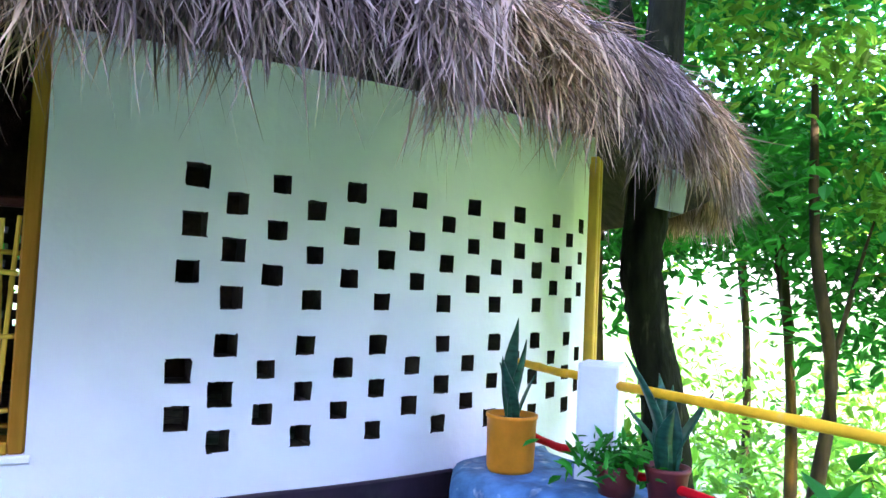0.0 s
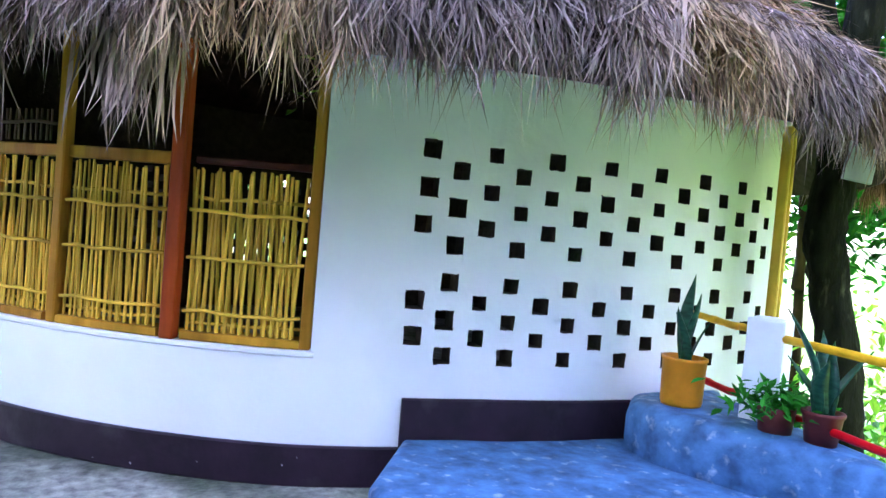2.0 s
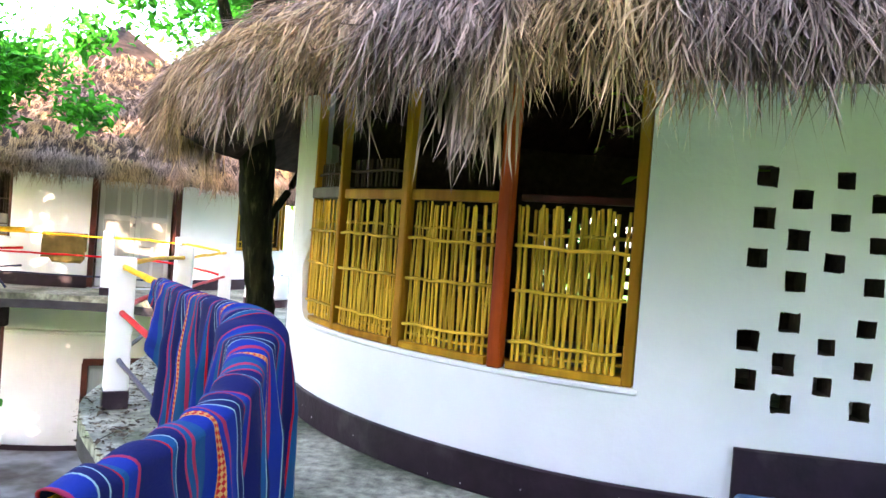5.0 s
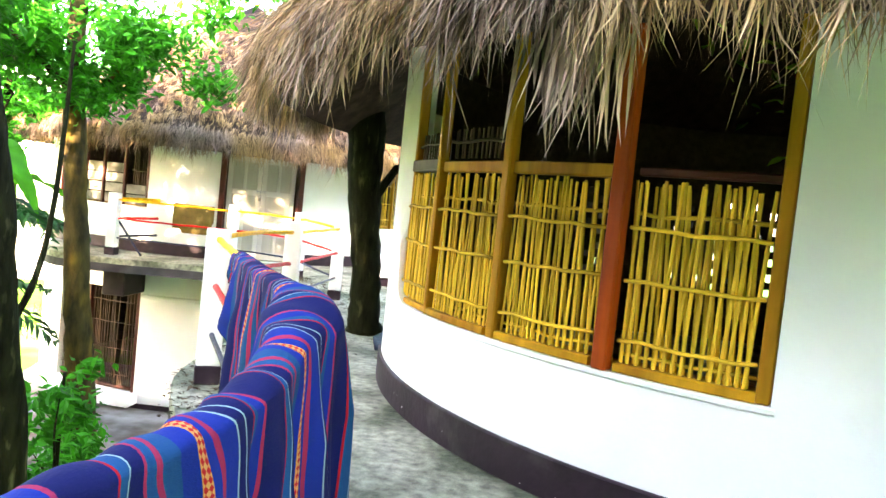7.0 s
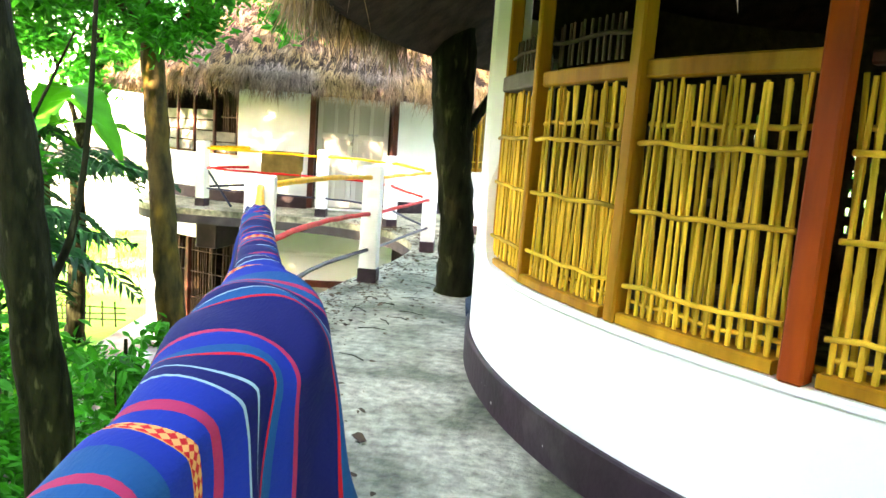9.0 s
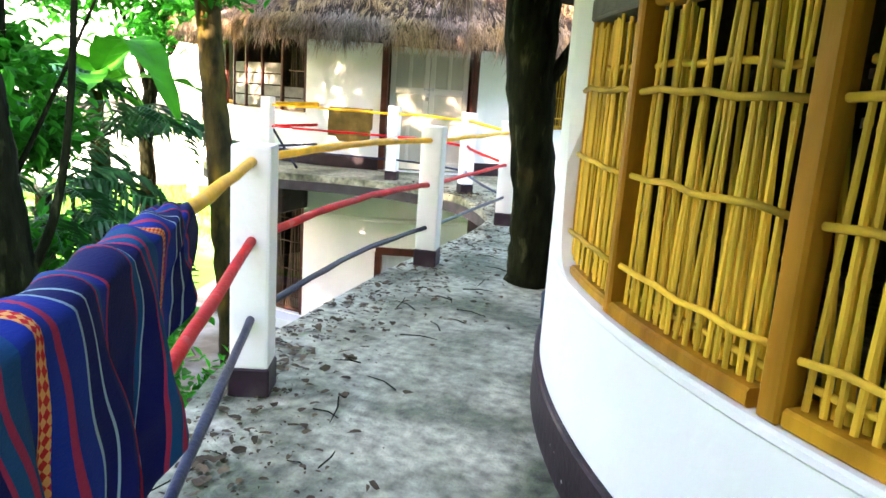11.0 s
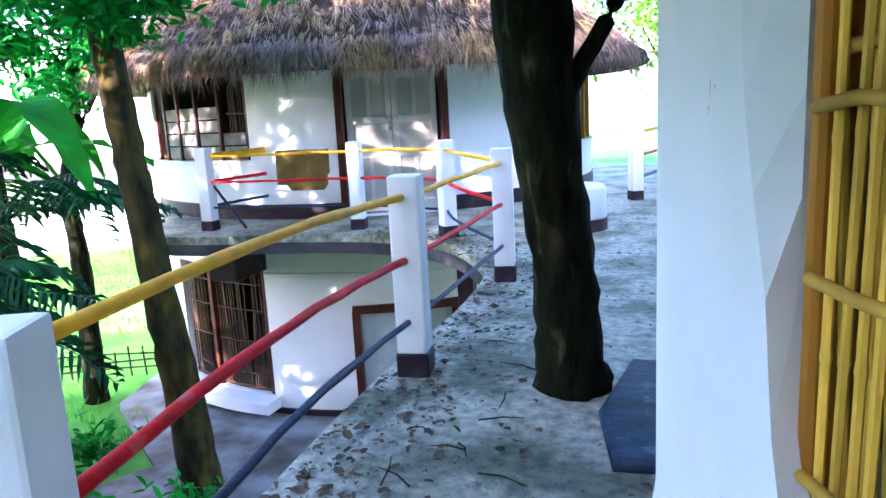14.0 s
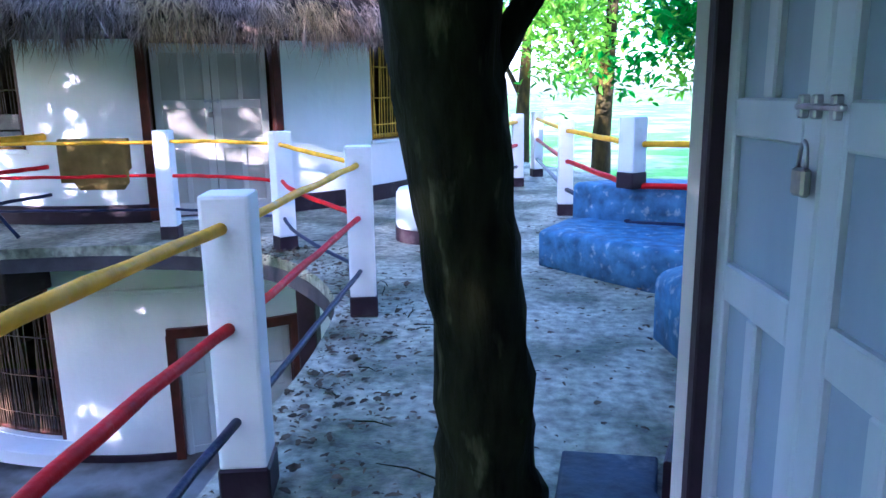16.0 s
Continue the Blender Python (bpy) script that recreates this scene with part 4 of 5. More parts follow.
def build_far_railing():
    fence = thing("railing", "distant white-posted railing along the far terrace edge", "railing", "railings")
    spots = [(-0.86, 13.65), (-1.35, 16.3), (-1.0, 17.6), (-1.7, 14.75), (-0.52, 11.38)]
    for i, (x, y) in enumerate(spots):
        rail_post(fence, x, y, 10 * i, base=0.60 if i == 4 else 0.0, top=1.08 if i < 4 else 1.18)
    for a, b2 in (((-0.86, 13.65), (-1.0, 17.6)), ((-1.35, 16.3), (-1.7, 14.75)), ((-0.86, 13.65), (-0.52, 11.38)), ((-0.52, 11.38), (1.6, 10.6))):
        for name, z, m in (("top_rail", 0.96, M_YEL), ("middle_rail", 0.62, M_REDR), ("low_rail", 0.3, M_BLUER)):
            rail_pole(fence, name, (*a, z), (*b2, z), 0.026, m, (0, 0), 91)


build_far_railing()


# ---- cloths on the rails ----
def build_striped_cloth():
    path = spline([(-1.66, 3.80, 1.04), (-1.54, 3.56, 1.045), (-1.32, 3.15, 1.045), (-1.04, 2.62, 1.06), (-0.93, 2.42, 1.06), (-0.885, 2.18, 1.01), (-0.86, 1.80, 0.935), (-0.88, 1.45, 0.915), (-0.95, 1.14, 0.905), (-1.005, 0.92, 0.905)], 22)
    n = len(path)
    s = [0.0]
    for i in range(1, n):
        s.append(s[-1] + (path[i] - path[i - 1]).length)
    total = s[-1]
    cols = 100
    verts, uvs, faces = [], [], []
    for i, p in enumerate(path):
        d = (path[min(i + 1, n - 1)] - path[max(i - 1, 0)]).normalized()
        side = Vector((d.y, -d.x, 0)).normalized()
        t = s[i] / total
        wide = 0.045 + 0.085 * math.exp(-((s[i] - 1.66) / 0.20) ** 2) + 0.02 * math.exp(-((s[i] - 2.2) / 0.3) ** 2)
        neck = min(1.0, max(0.0, s[i] / 0.8))
        drop_r, drop_l = 0.05 + 0.81 * neck, 0.05 + 0.67 * neck
        for k in range(cols):
            u = k / (cols - 1) * 2 - 1
            drop = drop_l if u < 0 else drop_r
            L = abs(u) * (wide * 1.57 + drop)
            sg = 1 if u >= 0 else -1
            if L < wide * 1.57:
                a = L / wide
                off, z = math.sin(a) * wide, (math.cos(a) - 1) * wide * 0.55
            else:
                h = L - wide * 1.57
                fold = 0.030 * math.sin(s[i] * 21 + sg * 1.3 + h * 1.5) + 0.018 * math.sin(s[i] * 47 + h * 3)
                off, z = wide + fold * min(1, h * 3.5) + 0.05 * h, -wide * 0.55 - h
            sagx = 0.012 * math.sin(s[i] * 33 + u * 2) + 0.016 * math.sin(u * 9 + s[i] * 3) + 0.007 * math.sin(u * 23 + s[i] * 11)
            verts.append(p + side * (off * sg) + Vector((0, 0, z + 0.006 * math.sin(s[i] * 40 + 22 * u))) + d * sagx)
            uvs.append((s[i] + 0.05 * (1 - neck) * u, u))
    for i in range(n - 1):
        for k in range(cols - 1):
            faces.append((i * cols + k, (i + 1) * cols + k, (i + 1) * cols + k + 1, i * cols + k + 1))
    ob = mesh("blanket", verts, faces, M_CLOTH, smooth=True)
    uvl = ob.data.uv_layers.new(name="UVMap")
    for loop in ob.data.loops:
        uvl.data[loop.index].uv = uvs[loop.vertex_index]
    md = ob.modifiers.new("thick", "SOLIDIFY")
    md.thickness = 0.004
    tagged(ob, "blue striped woven blanket draped over the railing to dry", "blanket")


build_striped_cloth()


def build_towel():
    (x0, y0), (x1, y1) = POSTS["f"], POSTS["e"]
    a, b2 = Vector((x0, y0, 0)).lerp(Vector((x1, y1, 0)), 0.50), Vector((x0, y0, 0)).lerp(Vector((x1, y1, 0)), 0.83)
    side = (b2 - a).cross(Vector((0, 0, 1))).normalized()
    verts, faces = [], []
    nu, nv = 12, 18
    for i in range(nu):
        t = i / (nu - 1)
        for k in range(nv):
            v = k / (nv - 1) * 2 - 1
            h = abs(v) * 0.52 * (1.0 if v > 0 else 0.7)
            if t < 0.2 or t > 0.93:
                h *= 0.86
            off = min(h, 0.035) * (1 if v > 0 else -1) + 0.008 * math.sin(t * 17 + v * 3)
            verts.append(a.lerp(b2, t) + side * off + Vector((0, 0, 1.003 - max(0, h - 0.02))))
    for i in range(nu - 1):
        for k in range(nv - 1):
            faces.append((i * nv + k, (i + 1) * nv + k, (i + 1) * nv + k + 1, i * nv + k + 1))
    ob = mesh("towel", verts, faces, M_BROWN, smooth=True)
    ob.modifiers.new("thick", "SOLIDIFY").thickness = 0.006
    tagged(ob, "brown towel hung over the yellow top rail", "towel")


build_towel()


# ---- benches ----
def slab(name, line, z0, z1, material, label, category, bevel=0.05, parent=None, lump=0.012):
    bm = bmesh.new()
    f = bm.faces.new([bm.verts.new((x, y, z0)) for x, y in line])
    r = bmesh.ops.extrude_face_region(bm, geom=[f])
    top = [g for g in r["geom"] if isinstance(g, bmesh.types.BMVert)]
    bmesh.ops.translate(bm, vec=(0, 0, z1 - z0), verts=top)
    bmesh.ops.recalc_face_normals(bm, faces=bm.faces)
    edges = [e for e in bm.edges if all(abs(v.co.z - z1) < 1e-5 for v in e.verts)]
    bmesh.ops.bevel(bm, geom=edges, offset=bevel, segments=4, affect="EDGES", profile=0.5)
    for v in bm.verts:
        if v.co.z > z0 + 0.02:
            v.co += Vector((1, 1, 0.6)) * lump * noise.noise(v.co * 4)
    ob = part(name, bm, material, parent, smooth=True)
    if category:
        tagged(ob, label, category)
    return ob


def arc(r, a0, a1, n=10, c=H1):
    return [(polar(c, r, a0 + (a1 - a0) * k / (n - 1), 0).x, polar(c, r, a0 + (a1 - a0) * k / (n - 1), 0).y) for k in range(n)]


low = arc(R1 + 0.03, 252.8, 274.0) + [(p.x, p.y) for p in spline([(2.62, 2.45, 0), (2.55, 2.10, 0), (2.75, 1.55, 0), (2.80, 1.0, 0), (2.45, 0.95, 0), (2.05, 1.45, 0), (1.5, 1.95, 0), (0.95, 2.12, 0), (0.93, 2.4, 0)], 4)]
slab("bench", low, 0.0, 0.27, M_BENCH, "worn blue-grey concrete bench curving along the hut wall", "bench", 0.05)
high = arc(R1 + 0.03, 274.2, 286, 6) + [(p.x, p.y) for p in spline([(3.3, 2.5, 0), (3.12, 1.9, 0), (2.95, 1.25, 0), (2.75, 1.1, 0), (2.68, 1.6, 0), (2.48, 2.15, 0), (2.50, 2.5, 0)], 4)]
slab("planter_bench", high, 0.0, 0.545, M_BENCH, "raised rounded blue-grey concrete bench holding potted plants", "bench", 0.09, lump=0.02)
slab("bench", [(-1.28, 11.12), (-0.55, 10.30), (0.4, 9.9), (1.2, 10.2), (1.0, 11.0), (0.2, 11.3), (-0.5, 11.6), (-1.0, 11.7)], 0.0, 0.305, M_BENCH, "worn blue-grey concrete bench on the far terrace", "bench", 0.05)
slab("bench", [(-0.95, 11.80), (-0.70, 11.50), (0.0, 11.25), (1.0, 10.95), (1.6, 11.4), (0.4, 11.9), (-0.45, 12.1)], 0.0, 0.60, M_BENCH, "raised blue-grey concrete bench back on the far terrace", "bench", 0.05)
slab("bench", [(-0.72, 9.34), (-0.66, 8.98), (0.2, 9.05), (0.3, 9.55), (-0.45, 9.6)], 0.0, 0.42, M_BENCH, "short rounded blue-grey concrete bench end", "bench", 0.10)
slab("door_step", [(-0.99, 6.75), (-0.99, 7.42), (-1.06, 7.6), (-1.0, 7.86), (-1.36, 7.88), (-1.46, 7.2), (-1.36, 6.72)], 0.0, 0.05, M_STEP, "low dark blue-grey concrete door step", "step", 0.02)


def build_stump_seat():
    c = (-2.25, 12.28)
    seat = thing("stool", "white round concrete stool with a black foot", "stool")
    ring("drum", c, [(0.02, 0.13), (0.36, 0.13), (0.37, 0.16), (0.36, 0.46), (0.33, 0.50), (0.02, 0.505)], 0, 360, M_POST, seat, 12)
    ring("foot", c, [(0.02, 0.0), (0.375, 0.0), (0.375, 0.129), (0.02, 0.129)], 0, 360, M_BLACK, seat, 12, False, "black painted foot")


build_stump_seat()


# ---- plants and pots ----
def blade_leaf(points, widths, side, fold=0.2):
    verts, faces = [], []
    for p, w in zip(points, widths):
        p = Vector(p)
        verts += [p - side * w + Vector((0, 0, fold * w)), p, p + side * w + Vector((0, 0, fold * w))]
    for i in range(len(points) - 1):
        a = i * 3
        faces += [(a, a + 1, a + 4, a + 3), (a + 1, a + 2, a + 5, a + 4)]
    return verts, faces


def snake_plant(plant, x, y, z, leaves, seed):
    rnd = random.Random(seed)
    for k, (h, lean_deg, az, w) in enumerate(leaves):
        d = Vector((math.cos(radians(az)), math.sin(radians(az)), 0))
        side = Vector((-d.y, d.x, 0))
        pts, ws = [], []
        for i in range(9):
            t = i / 8
            pts.append(Vector((x, y, z)) + d * (0.02 + h * math.sin(radians(lean_deg)) * t ** 1.6) + Vector((0, 0, h * t)) + side * 0.02 * math.sin(t * 4 + k))
            ws.append(w * (0.55 + 0.6 * math.sin(math.pi * min(1, t * 0.95 + 0.12))) * (1 - t ** 6))
        v, f = blade_leaf(pts, ws, side, 0.5)
        ob = mesh("leaf", v, f, M_SNAKE, plant, True)
        ob.modifiers.new("thick", "SOLIDIFY").thickness = 0.006


def build_potted_snake_plant():
    x, y, z = 2.74, 2.34, 0.545
    plant = thing("potted_plant", "snake plant in an orange painted tin pot on the bench", "potted plant", "potted plants")
    ring("pot", (x, y), [(0.02, z), (0.105, z), (0.112, z + 0.02), (0.118, z + 0.245), (0.124, z + 0.25), (0.124, z + 0.265), (0.110, z + 0.265), (0.105, z + 0.02), (0.02, z + 0.02)], 0, 360, M_POT, plant, 12, label="orange painted tin pot")
    ring("soil", (x, y), [(0.005, z + 0.2), (0.109, z + 0.2), (0.109, z + 0.235), (0.005, z + 0.24)], 0, 360, M_SOIL, plant, 15)
    snake_plant(plant, x, y, z + 0.2, [(0.52, 8, 40, 0.032), (0.34, 16, 200, 0.026), (0.30, 10, 120, 0.024), (0.26, 22, 320, 0.022), (0.42, 6, 260, 0.024)], 1)


build_potted_snake_plant()


def build_planter_plants():
    plant = thing("potted_plant", "dark snake plant and fern in a red-brown pot on the bench", "potted plant", "potted plants")
    x, y, z = 2.86, 1.60, 0.545
    ring("pot", (x, y), [(0.02, z), (0.07, z), (0.088, z + 0.13), (0.096, z + 0.14), (0.096, z + 0.155), (0.082, z + 0.155), (0.065, z + 0.02), (0.02, z + 0.02)], 0, 360, M_POT2, plant, 12, label="red-brown pot")
    ring("soil", (x, y), [(0.005, z + 0.1), (0.08, z + 0.1), (0.082, z + 0.135), (0.005, z + 0.135)], 0, 360, M_SOIL, plant, 15)
    snake_plant(plant, x, y, z + 0.12, [(0.50, 22, 150, 0.036), (0.40, 14, 60, 0.034), (0.34, 30, 320, 0.034), (0.30, 34, 210, 0.030), (0.36, 8, 0, 0.03), (0.26, 40, 100, 0.03)], 2)
    fern = thing("potted_plant", "low bright green leafy plant in a small pot on the bench", "potted plant", "potted plants")
    x2, y2 = 2.80, 1.80
    ring("pot", (x2, y2), [(0.02, z), (0.075, z), (0.09, z + 0.13), (0.08, z + 0.13), (0.065, z + 0.02), (0.02, z + 0.02)], 0, 360, M_POT2, fern, 15)
    rnd = np.random.RandomState(4)
    C = np.array([x2, y2, z + 0.15]) + rnd.normal(0, 1, (260, 3)) * np.array([0.11, 0.10, 0.05])
    leaf_cloud("foliage", C, 0.07, M_LEAF, fern, 5, 0.4)
    g = thing("potted_plant", "small leafy shrub in a pot beside the railing", "potted plant", "potted plants")
    x3, y3 = 2.62, 0.75
    ring("pot", (x3, y3), [(0.02, 0.0), (0.11, 0.0), (0.13, 0.22), (0.115, 0.22), (0.10, 0.02), (0.02, 0.02)], 0, 360, M_POT2, g, 15)
    v, f = tube([(x3, y3, 0.05), (x3 + 0.02, y3, 0.4), (x3 - 0.02, y3 + 0.03, 0.75)], (0.012, 0.01, 0.005), 6)
    mesh("stem", v, f, M_BARK2, g)
    C = np.array([x3, y3, 0.62]) + rnd.normal(0, 1, (70, 3)) * np.array([0.13, 0.13, 0.14])
    leaf_cloud("foliage", C, 0.16, M_LEAF, g, 6, 0.42)


build_planter_plants()


# ---- trees ----
def tree(label, trunk, radii, limbs, clumps, leaf, count, material_bark, material_leaf, seed, rough=0.10, extra=()):
    t = thing("tree", label, "tree", "trees")
    pts = spline(trunk, 6)
    rad = np.interp(np.linspace(0, 1, len(pts)), np.linspace(0, 1, len(radii)), radii)
    v, f = tube(pts, rad, 14, rough, True, seed)
    mesh("trunk", v, f, material_bark, t, True)
    for k, (lp, lr) in enumerate(limbs):
        q = spline(lp, 5)
        v, f = tube(q, np.linspace(lr, lr * 0.35, len(q)), 8, rough, True, seed + k)
        mesh("limb", v, f, material_bark, t, True)
    rnd = np.random.RandomState(seed)
    C = []
    total = sum(c[3] for c in clumps)
    for (x, y, z, s) in clumps:
        n = int(count * s / total)
        # sub-clumps give an uneven outline with gaps
        k = max(4, int(8 * s))
        cen = rnd.normal(0, 1, (k, 3)) * np.array([0.55, 0.55, 0.36]) * s + np.array([x, y, z])
        pick = rnd.randint(0, k, n)
        C.append(cen[pick] + rnd.normal(0, 1, (n, 3)) * np.array([0.24, 0.24, 0.17]) * s)
    if C:
        leaf_cloud("crown", np.concatenate(C), leaf, material_leaf, t, seed + 9)
    return t


def build_trees():
    # the tree standing in the walkway
    # last two limbs and last four crown clumps are unseen, added to cast shade
    tree("dark leaning tree trunk growing through the walkway by the hut door", [(-1.62, 7.56, -0.02), (-1.63, 7.52, 0.18), (-1.66, 7.50, 0.7), (-1.74, 7.50, 1.4), (-1.78, 7.48, 2.1), (-1.80, 7.5, 3.2), (-1.7, 7.6, 5.0)], (0.20, 0.165, 0.155, 0.165, 0.19, 0.17, 0.12),
         [([(-1.70, 7.5, 1.32), (-1.54, 7.55, 1.6), (-1.38, 7.62, 1.9), (-1.2, 7.75, 2.5), (-1.0, 8.0, 3.6)], 0.055), ([(-1.82, 7.5, 2.3), (-2.0, 7.4, 2.9), (-2.3, 7.2, 4.0)], 0.12), ([(-1.8, 7.5, 3.4), (-1.9, 6.6, 4.2), (-2.0, 5.6, 4.9)], 0.07), ([(-1.75, 7.55, 3.6), (-2.1, 8.8, 4.4), (-2.5, 10.3, 5.1)], 0.07)], [(-1.6, 7.6, 6.0, 1.6), (-0.8, 8.6, 5.6, 1.3), (-1.6, 5.7, 4.9, 1.2), (-2.4, 5.4, 5.0, 1.0), (-2.4, 8.9, 4.9, 1.4), (-2.6, 10.4, 5.2, 1.4)], 0.15, 15000, M_BARK, M_LEAF, 31)
    # beside the pierced wall
    tree("dark crooked tree trunk beside the pierced hut wall", [(3.86, 2.10, -0.2), (3.85, 2.13, 0.6), (3.80, 2.22, 1.2), (3.74, 2.26, 1.6), (3.80, 2.24, 2.1), (3.92, 2.25, 3.0), (4.0, 2.2, 4.6)], (0.15, 0.125, 0.115, 0.12, 0.125, 0.11, 0.09),
         [([(3.75, 2.3, 2.4), (3.75, 2.5, 3.3), (3.6, 2.8, 4.8)], 0.09)], [(4.6, 1.6, 4.9, 1.5), (5.6, 2.6, 4.3, 1.4)], 0.13, 9000, M_BARK, M_LEAF, 32)
    # left of the walkway, rooted in the yard below
    tree("dark tree trunk rising from the yard beside the railing", [(-3.86, 5.36, GROUND), (-3.92, 5.30, -1.0), (-4.0, 5.20, 0.2), (-4.05, 5.12, 1.2), (-4.15, 5.0, 2.2), (-4.35, 4.9, 4.2)], (0.21, 0.165, 0.145, 0.14, 0.13, 0.09),
         [([(-4.0, 5.22, 0.0), (-3.86, 5.4, 0.5), (-3.80, 5.5, 1.2), (-3.80, 5.6, 2.4)], 0.035)], [(-4.5, 5.0, 3.4, 0.8), (-5.0, 4.8, 3.0, 0.8), (-4.0, 5.7, 3.7, 0.8)], 0.15, 5000, M_BARK, M_LEAF, 33)
    tree("slim yellow-mossed tree trunk in front of the far hut", [(-6.44, 10.67, GROUND), (-6.50, 10.62, -1.8), (-6.57, 10.56, -0.8), (-6.66, 10.50, 0.5), (-6.71, 10.45, 1.4), (-6.80, 10.4, 3.0), (-6.8, 10.4, 5.2)], (0.25, 0.21, 0.19, 0.17, 0.165, 0.14, 0.10),
         [([(-6.75, 10.42, 2.2), (-6.2, 10.5, 2.9), (-5.6, 10.6, 3.4)], 0.06), ([(-6.78, 10.4, 2.5), (-7.4, 10.2, 3.1), (-8.0, 10.2, 3.5)], 0.06)],
         [(-6.3, 10.3, 2.85, 0.75), (-5.5, 10.4, 3.25, 0.8), (-7.5, 10.0, 3.0, 0.8), (-6.8, 10.2, 4.4, 1.5), (-8.3, 9.9, 2.7, 0.7)], 0.16, 8000, M_BARK2, M_LEAF, 34)
    tree("slender forked tree on the lawn", [(-10.2, 13.0, GROUND), (-10.15, 13.0, -1.6), (-10.1, 12.98, -0.5), (-10.15, 13.0, 0.4), (-9.95, 13.1, 1.6), (-9.8, 13.2, 3.0)], (0.19, 0.16, 0.14, 0.13, 0.11, 0.07),
         [([(-10.05, 13.02, 0.8), (-10.2, 12.8, 1.8), (-10.6, 12.5, 3.2)], 0.07), ([(-10.0, 13.05, 1.2), (-9.6, 13.3, 2.0), (-9.1, 13.5, 2.9)], 0.06)],
         [(-10.3, 12.8, 2.6, 1.0), (-9.3, 13.3, 2.5, 0.9), (-11.0, 12.4, 2.9, 1.1), (-10.0, 13.0, 4.0, 1.4)], 0.18, 7000, M_BARK, M_LEAF, 35)
    tree("leafy young tree crowding the edge of the walkway", [(-6.6, 7.3, GROUND), (-6.6, 7.35, -1.0), (-6.7, 7.4, 1.0), (-6.7, 7.5, 3.0)], (0.09, 0.08, 0.06, 0.03), [([(-6.65, 7.4, 0.2), (-6.3, 7.7, 1.2), (-6.0, 8.0, 2.2)], 0.03)],
         [(-6.5, 7.4, 2.8, 0.8), (-6.2, 7.8, 3.4, 0.9), (-6.9, 7.6, 1.5, 0.7), (-6.7, 7.1, 0.3, 0.7), (-7.6, 8.4, 2.9, 0.9), (-6.5, 6.9, -0.9, 0.8), (-7.4, 7.8, -1.2, 0.9), (-8.2, 8.6, 3.6, 1.1), (-5.8, 6.6, -2.0, 0.8), (-7.2, 8.1, 0.6, 0.6)], 0.19, 9000, M_BARK, M_LEAF, 37)
    tree("leafy young tree below the walkway beside a dark trunk", [(-4.3, 6.6, GROUND), (-4.28, 6.55, -1.6), (-4.2, 6.45, -0.5)], (0.04, 0.03, 0.015), [([(-4.28, 6.55, -1.5), (-4.1, 6.2, -1.0), (-3.95, 6.0, -0.6)], 0.015)],
         [(-4.2, 6.45, -0.75, 0.40), (-4.0, 6.1, -0.85, 0.36), (-4.5, 6.6, -1.1, 0.42)], 0.15, 420, M_BARK, M_LEAF, 38)
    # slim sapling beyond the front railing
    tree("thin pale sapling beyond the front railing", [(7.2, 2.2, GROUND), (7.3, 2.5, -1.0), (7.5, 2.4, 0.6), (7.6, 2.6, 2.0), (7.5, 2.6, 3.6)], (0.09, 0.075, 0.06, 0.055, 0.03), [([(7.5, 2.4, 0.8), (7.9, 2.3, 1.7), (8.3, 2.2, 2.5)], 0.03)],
         [(7.6, 2.4, 4.2, 1.2), (8.2, 2.0, 3.0, 0.8)], 0.15, 2500, M_BARK2, M_LEAF_SUNLIT, 36)
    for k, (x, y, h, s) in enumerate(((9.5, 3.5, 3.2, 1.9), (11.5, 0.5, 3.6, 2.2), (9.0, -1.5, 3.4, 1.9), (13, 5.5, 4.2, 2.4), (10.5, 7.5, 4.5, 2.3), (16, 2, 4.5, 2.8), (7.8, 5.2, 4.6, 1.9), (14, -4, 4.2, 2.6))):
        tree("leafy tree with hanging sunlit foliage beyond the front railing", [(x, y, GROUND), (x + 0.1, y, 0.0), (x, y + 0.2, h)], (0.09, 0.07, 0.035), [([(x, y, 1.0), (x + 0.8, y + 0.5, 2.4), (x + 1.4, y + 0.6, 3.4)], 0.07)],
             [(x, y, h, s), (x - 0.9 * s, y - 0.5 * s, h - 0.9, s * 0.7), (x + 0.4 * s, y - 0.8 * s, h - 1.5, s * 0.7), (x - 0.2, y + 0.8 * s, h - 1.2, s * 0.7), (x, y, h + 1.6 * s * 0.7, s)], 0.20, 6500, M_BARK2, M_LEAF if k % 3 == 0 else M_LEAF_SUNLIT, 50 + k)
    # the last three are added beside the far terrace to shade its floor
    for k, (x, y, h, s) in enumerate(((0.6, 21.5, 4.0, 2.0), (2.8, 18.0, 3.4, 1.8), (-1.0, 26, 4.6, 2.4), (-14.5, 27, 6.5, 2.8), (-9, 29, 6.8, 3.0), (4.2, 14.2, 4.8, 2.2), (5.0, 11.6, 5.0, 2.2), (5.2, 17.2, 5.4, 2.4))):
        tree("tall leafy tree behind the far terrace", [(x, y, GROUND), (x, y, 0.5), (x + 0.2, y, h)], (0.25, 0.2, 0.09), [([(x, y, 1.2), (x - 0.7, y + 0.4, 2.6), (x - 1.2, y + 0.5, 3.6)], 0.08)],
             [(x, y, h, s), (x - 0.8 * s, y - 0.5 * s, h - 1.0, s * 0.7), (x + 0.6 * s, y - 0.6 * s, h - 1.6, s * 0.7)], 0.2, 3500, M_BARK2, M_LEAF_SUNLIT if k % 2 == 0 else M_LEAF, 70 + k)


